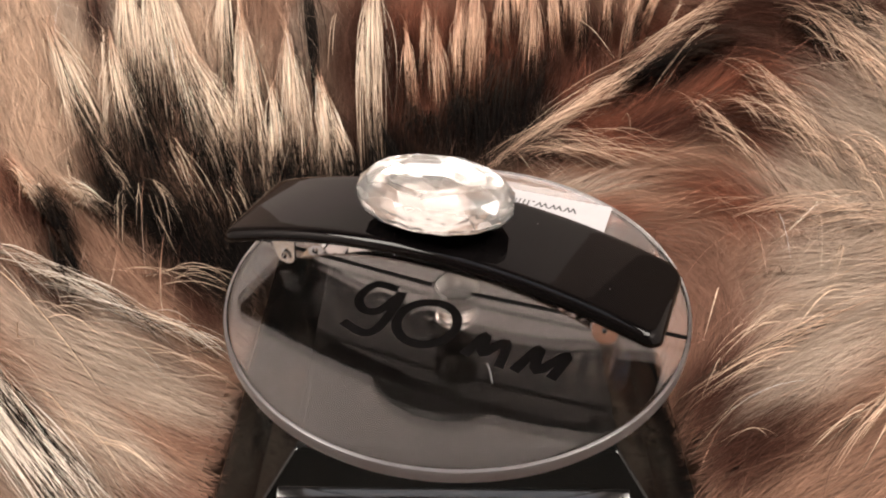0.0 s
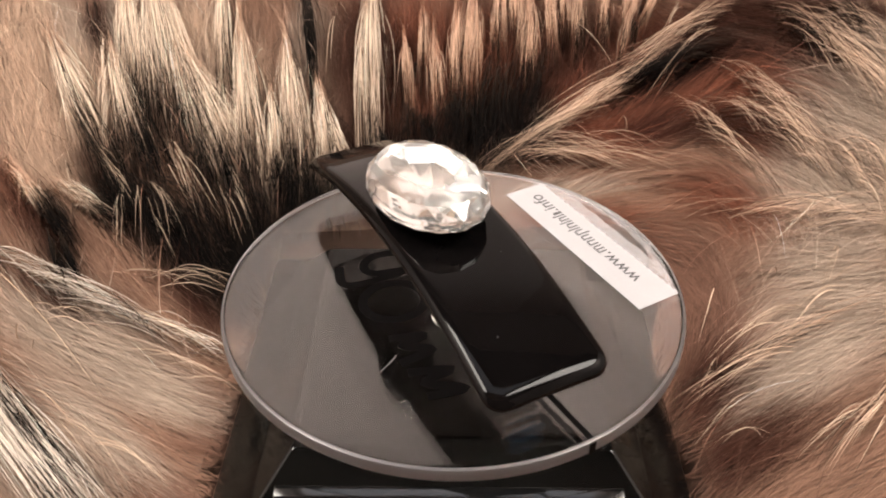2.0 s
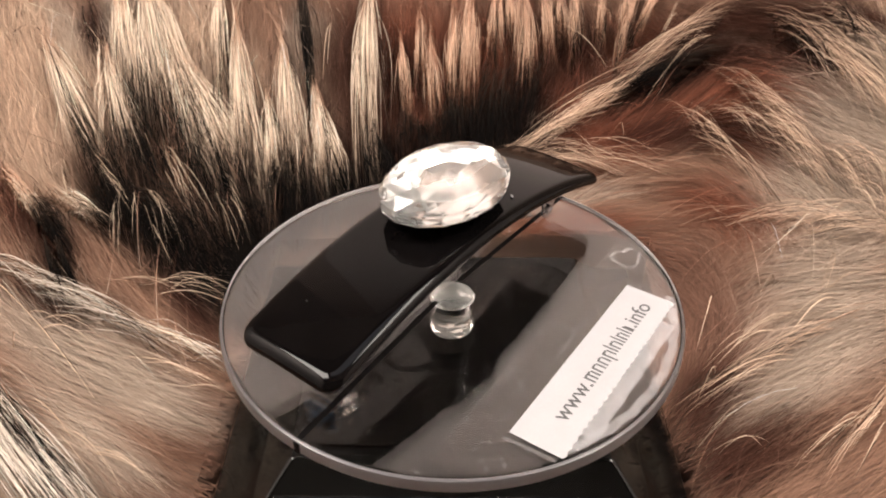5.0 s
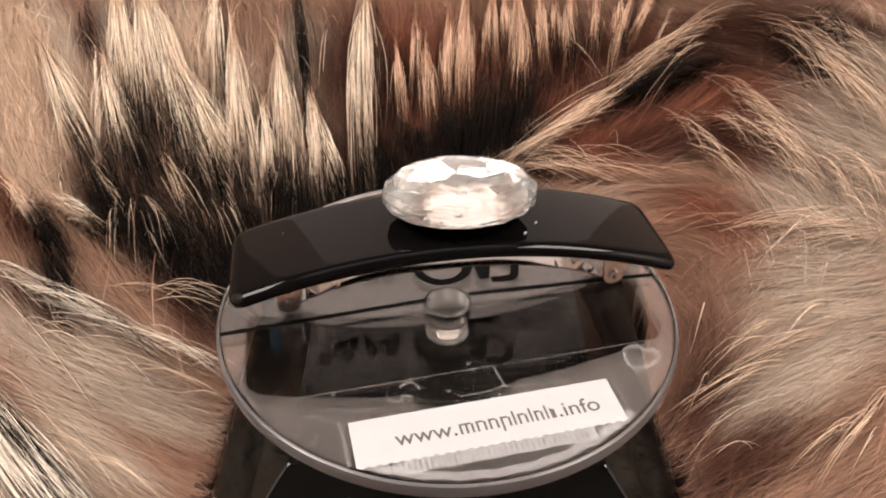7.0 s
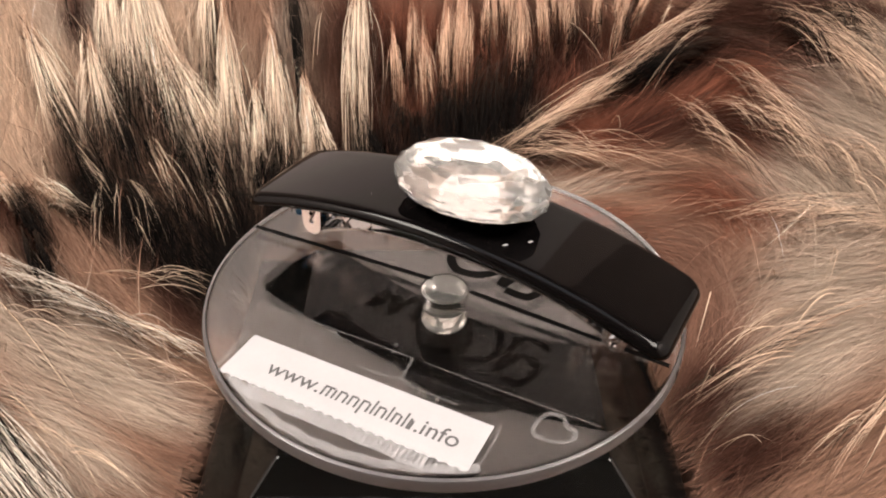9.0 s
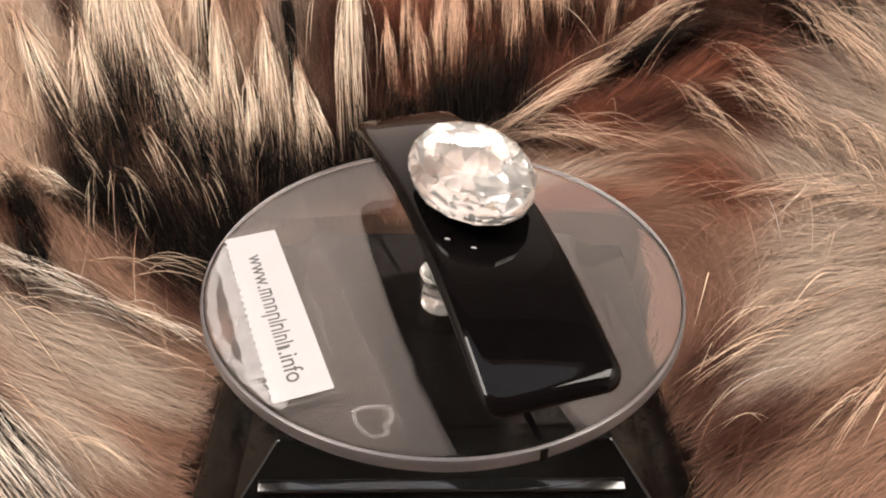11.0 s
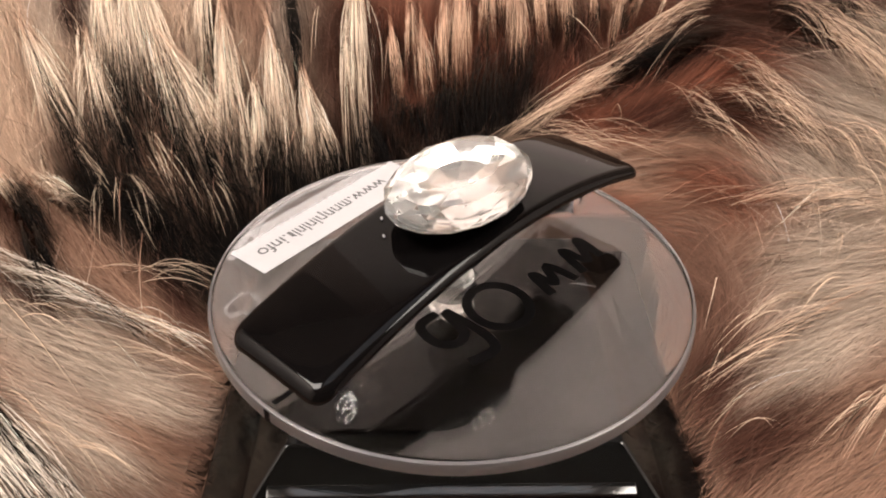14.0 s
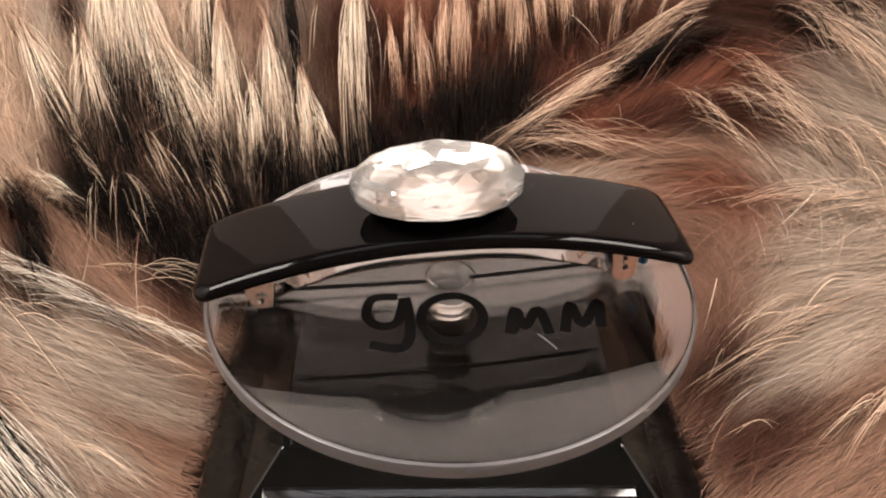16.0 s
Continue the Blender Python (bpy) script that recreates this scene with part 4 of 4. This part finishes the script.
def fur_throw():
    ob = tagged(new("fur_throw"), "long-haired tan, black and rust fur throw draped behind the stand", "fur throw")
    bm = bmesh.new()
    nx, ny = 60, 50
    grid = []
    for i in range(nx + 1):
        row = []
        for j in range(ny + 1):
            x, y = -0.24 + 0.48 * i / nx, -0.13 + 0.40 * j / ny
            row.append(bm.verts.new((x, y, float(skin(np.array(x), np.array(y))))))
        grid.append(row)
    for i in range(nx):
        for j in range(ny):
            cx, cy = (grid[i][j].co + grid[i + 1][j + 1].co).xy / 2
            if abs(cx) > 0.054 or abs(cy) > 0.054:
                bm.faces.new((grid[i][j], grid[i + 1][j], grid[i + 1][j + 1], grid[i][j + 1]))
    edge = [e for e in bm.edges if e.is_boundary]
    grown = bmesh.ops.extrude_edge_only(bm, edges=edge)["geom"]
    for v in grown:
        if isinstance(v, bmesh.types.BMVert):
            v.co.z = -0.0519
    part("hide", bm, HIDE, ob, "brown tanned hide", smooth=True)
    rng = np.random.default_rng(7)
    # underfur: small soft tufts
    tufts, per = 13000, 20
    lx, ly = rng.uniform(-0.20, 0.20, tufts), rng.uniform(-0.085, 0.215, tufts)
    la = flow(lx, ly) + rng.normal(0, 0.08, tufts)
    ll = rng.uniform(0.013, 0.024, tufts)
    lf = rng.uniform(0.35, 0.62, tufts)
    lo = rng.normal(0, 0.004, tufts)
    lg = np.exp(rng.normal(0, 0.11, tufts))
    idx = np.repeat(np.arange(tufts), per)
    n = len(idx)
    d1, d2 = rng.normal(0, 0.0026, n), rng.normal(0, 0.0035, n)
    a = la[idx]
    rx = lx[idx] + np.cos(a) * d2 - np.sin(a) * d1
    ry = ly[idx] + np.sin(a) * d2 + np.cos(a) * d1
    spread = -d1 / ll[idx] * rng.uniform(0.4, 1.5, n) + rng.normal(0, 0.05, n)
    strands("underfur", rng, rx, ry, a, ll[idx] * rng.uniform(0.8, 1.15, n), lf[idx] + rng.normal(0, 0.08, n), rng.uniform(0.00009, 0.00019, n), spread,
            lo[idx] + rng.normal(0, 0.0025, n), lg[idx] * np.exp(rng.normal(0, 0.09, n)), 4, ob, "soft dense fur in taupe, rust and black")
    # long fine hairs over it
    m = 6500
    gx, gy = rng.uniform(-0.20, 0.20, m), rng.uniform(-0.085, 0.215, m)
    thin = (gy > 0.05) | (rng.random(m) < 0.5)
    gx, gy = gx[thin], gy[thin]
    m = len(gx)
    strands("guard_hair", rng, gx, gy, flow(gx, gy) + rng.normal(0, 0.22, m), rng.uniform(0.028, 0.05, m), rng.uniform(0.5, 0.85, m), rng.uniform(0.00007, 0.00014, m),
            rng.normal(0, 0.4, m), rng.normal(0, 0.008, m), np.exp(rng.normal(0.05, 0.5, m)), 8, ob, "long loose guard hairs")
    light, dark = (0.80, 0.64, 0.50), (0.0042, 0.0033, 0.003)
    locks(rng, CREAM_BLACK_LOCKS, ((0.42, 0.26, 0.18), (0.55, 0.39, 0.28), light, light, light, (0.56, 0.42, 0.31), (0.20, 0.14, 0.10), (0.02, 0.015, 0.012), dark), 3, ob, "cream lock with black tips", 0.26, 0.0)
    locks(rng, RUST_CREAM_LOCKS, ((0.22, 0.11, 0.07), (0.45, 0.25, 0.17), (0.64, 0.43, 0.31), (0.60, 0.39, 0.27), (0.16, 0.075, 0.045), dark), 3, ob, "peach lock with dark tips", 0.2, 0.1)
    locks(rng, BLACK_LOCKS, ((0.035, 0.023, 0.017), (0.012, 0.009, 0.007), dark, dark), 3, ob, "black lock")
    locks(rng, ASH_LOCKS, ((0.42, 0.27, 0.19), (0.62, 0.43, 0.31), (0.68, 0.485, 0.355), (0.52, 0.35, 0.25)), 1, ob, "pale ash lock", 0.2)
    locks(rng, GREY_LOCKS, ((0.38, 0.31, 0.25), (0.64, 0.55, 0.46), (0.72, 0.63, 0.54), (0.58, 0.48, 0.40)), 1, ob, "silvery grey lock", 0.2)
    locks(rng, WISP_LOCKS, ((0.42, 0.29, 0.20), (0.66, 0.50, 0.37), (0.64, 0.47, 0.34)), 1, ob, "single long pale hairs")
    return ob


room()
stand()
DISC = disc()
BARRETTE = barrette()
fur_throw()

TURN = [(0.0, 116.8), (0.5, 106.9), (1.0, 96.8), (1.5, 86.9), (2.0, 76.0), (2.5, 64.9), (3.0, 54.2), (3.5, 43.6), (4.0, 32.9), (5.2, 7.3), (6.5, -20.6), (7.0, -30.9),
        (7.5, -41.0), (8.0, -50.9), (8.5, -61.1), (9.0, -71.2), (10.2, -97.0), (11.5, -124.7), (12.0, -134.5), (12.5, -144.4), (13.0, -154.6), (13.5, -164.3), (14.0, -174.5),
        (14.5, -185.0), (15.0, -195.2), (15.5, -205.5), (16.0, -215.8)]


def motions():
    """The disc turns clockwise with the barrette on it."""
    for thing in (DISC, BARRETTE):
        walk(thing, [(t, pose(0, 0, 0, 0, 0, a)) for t, a in TURN])


motions()
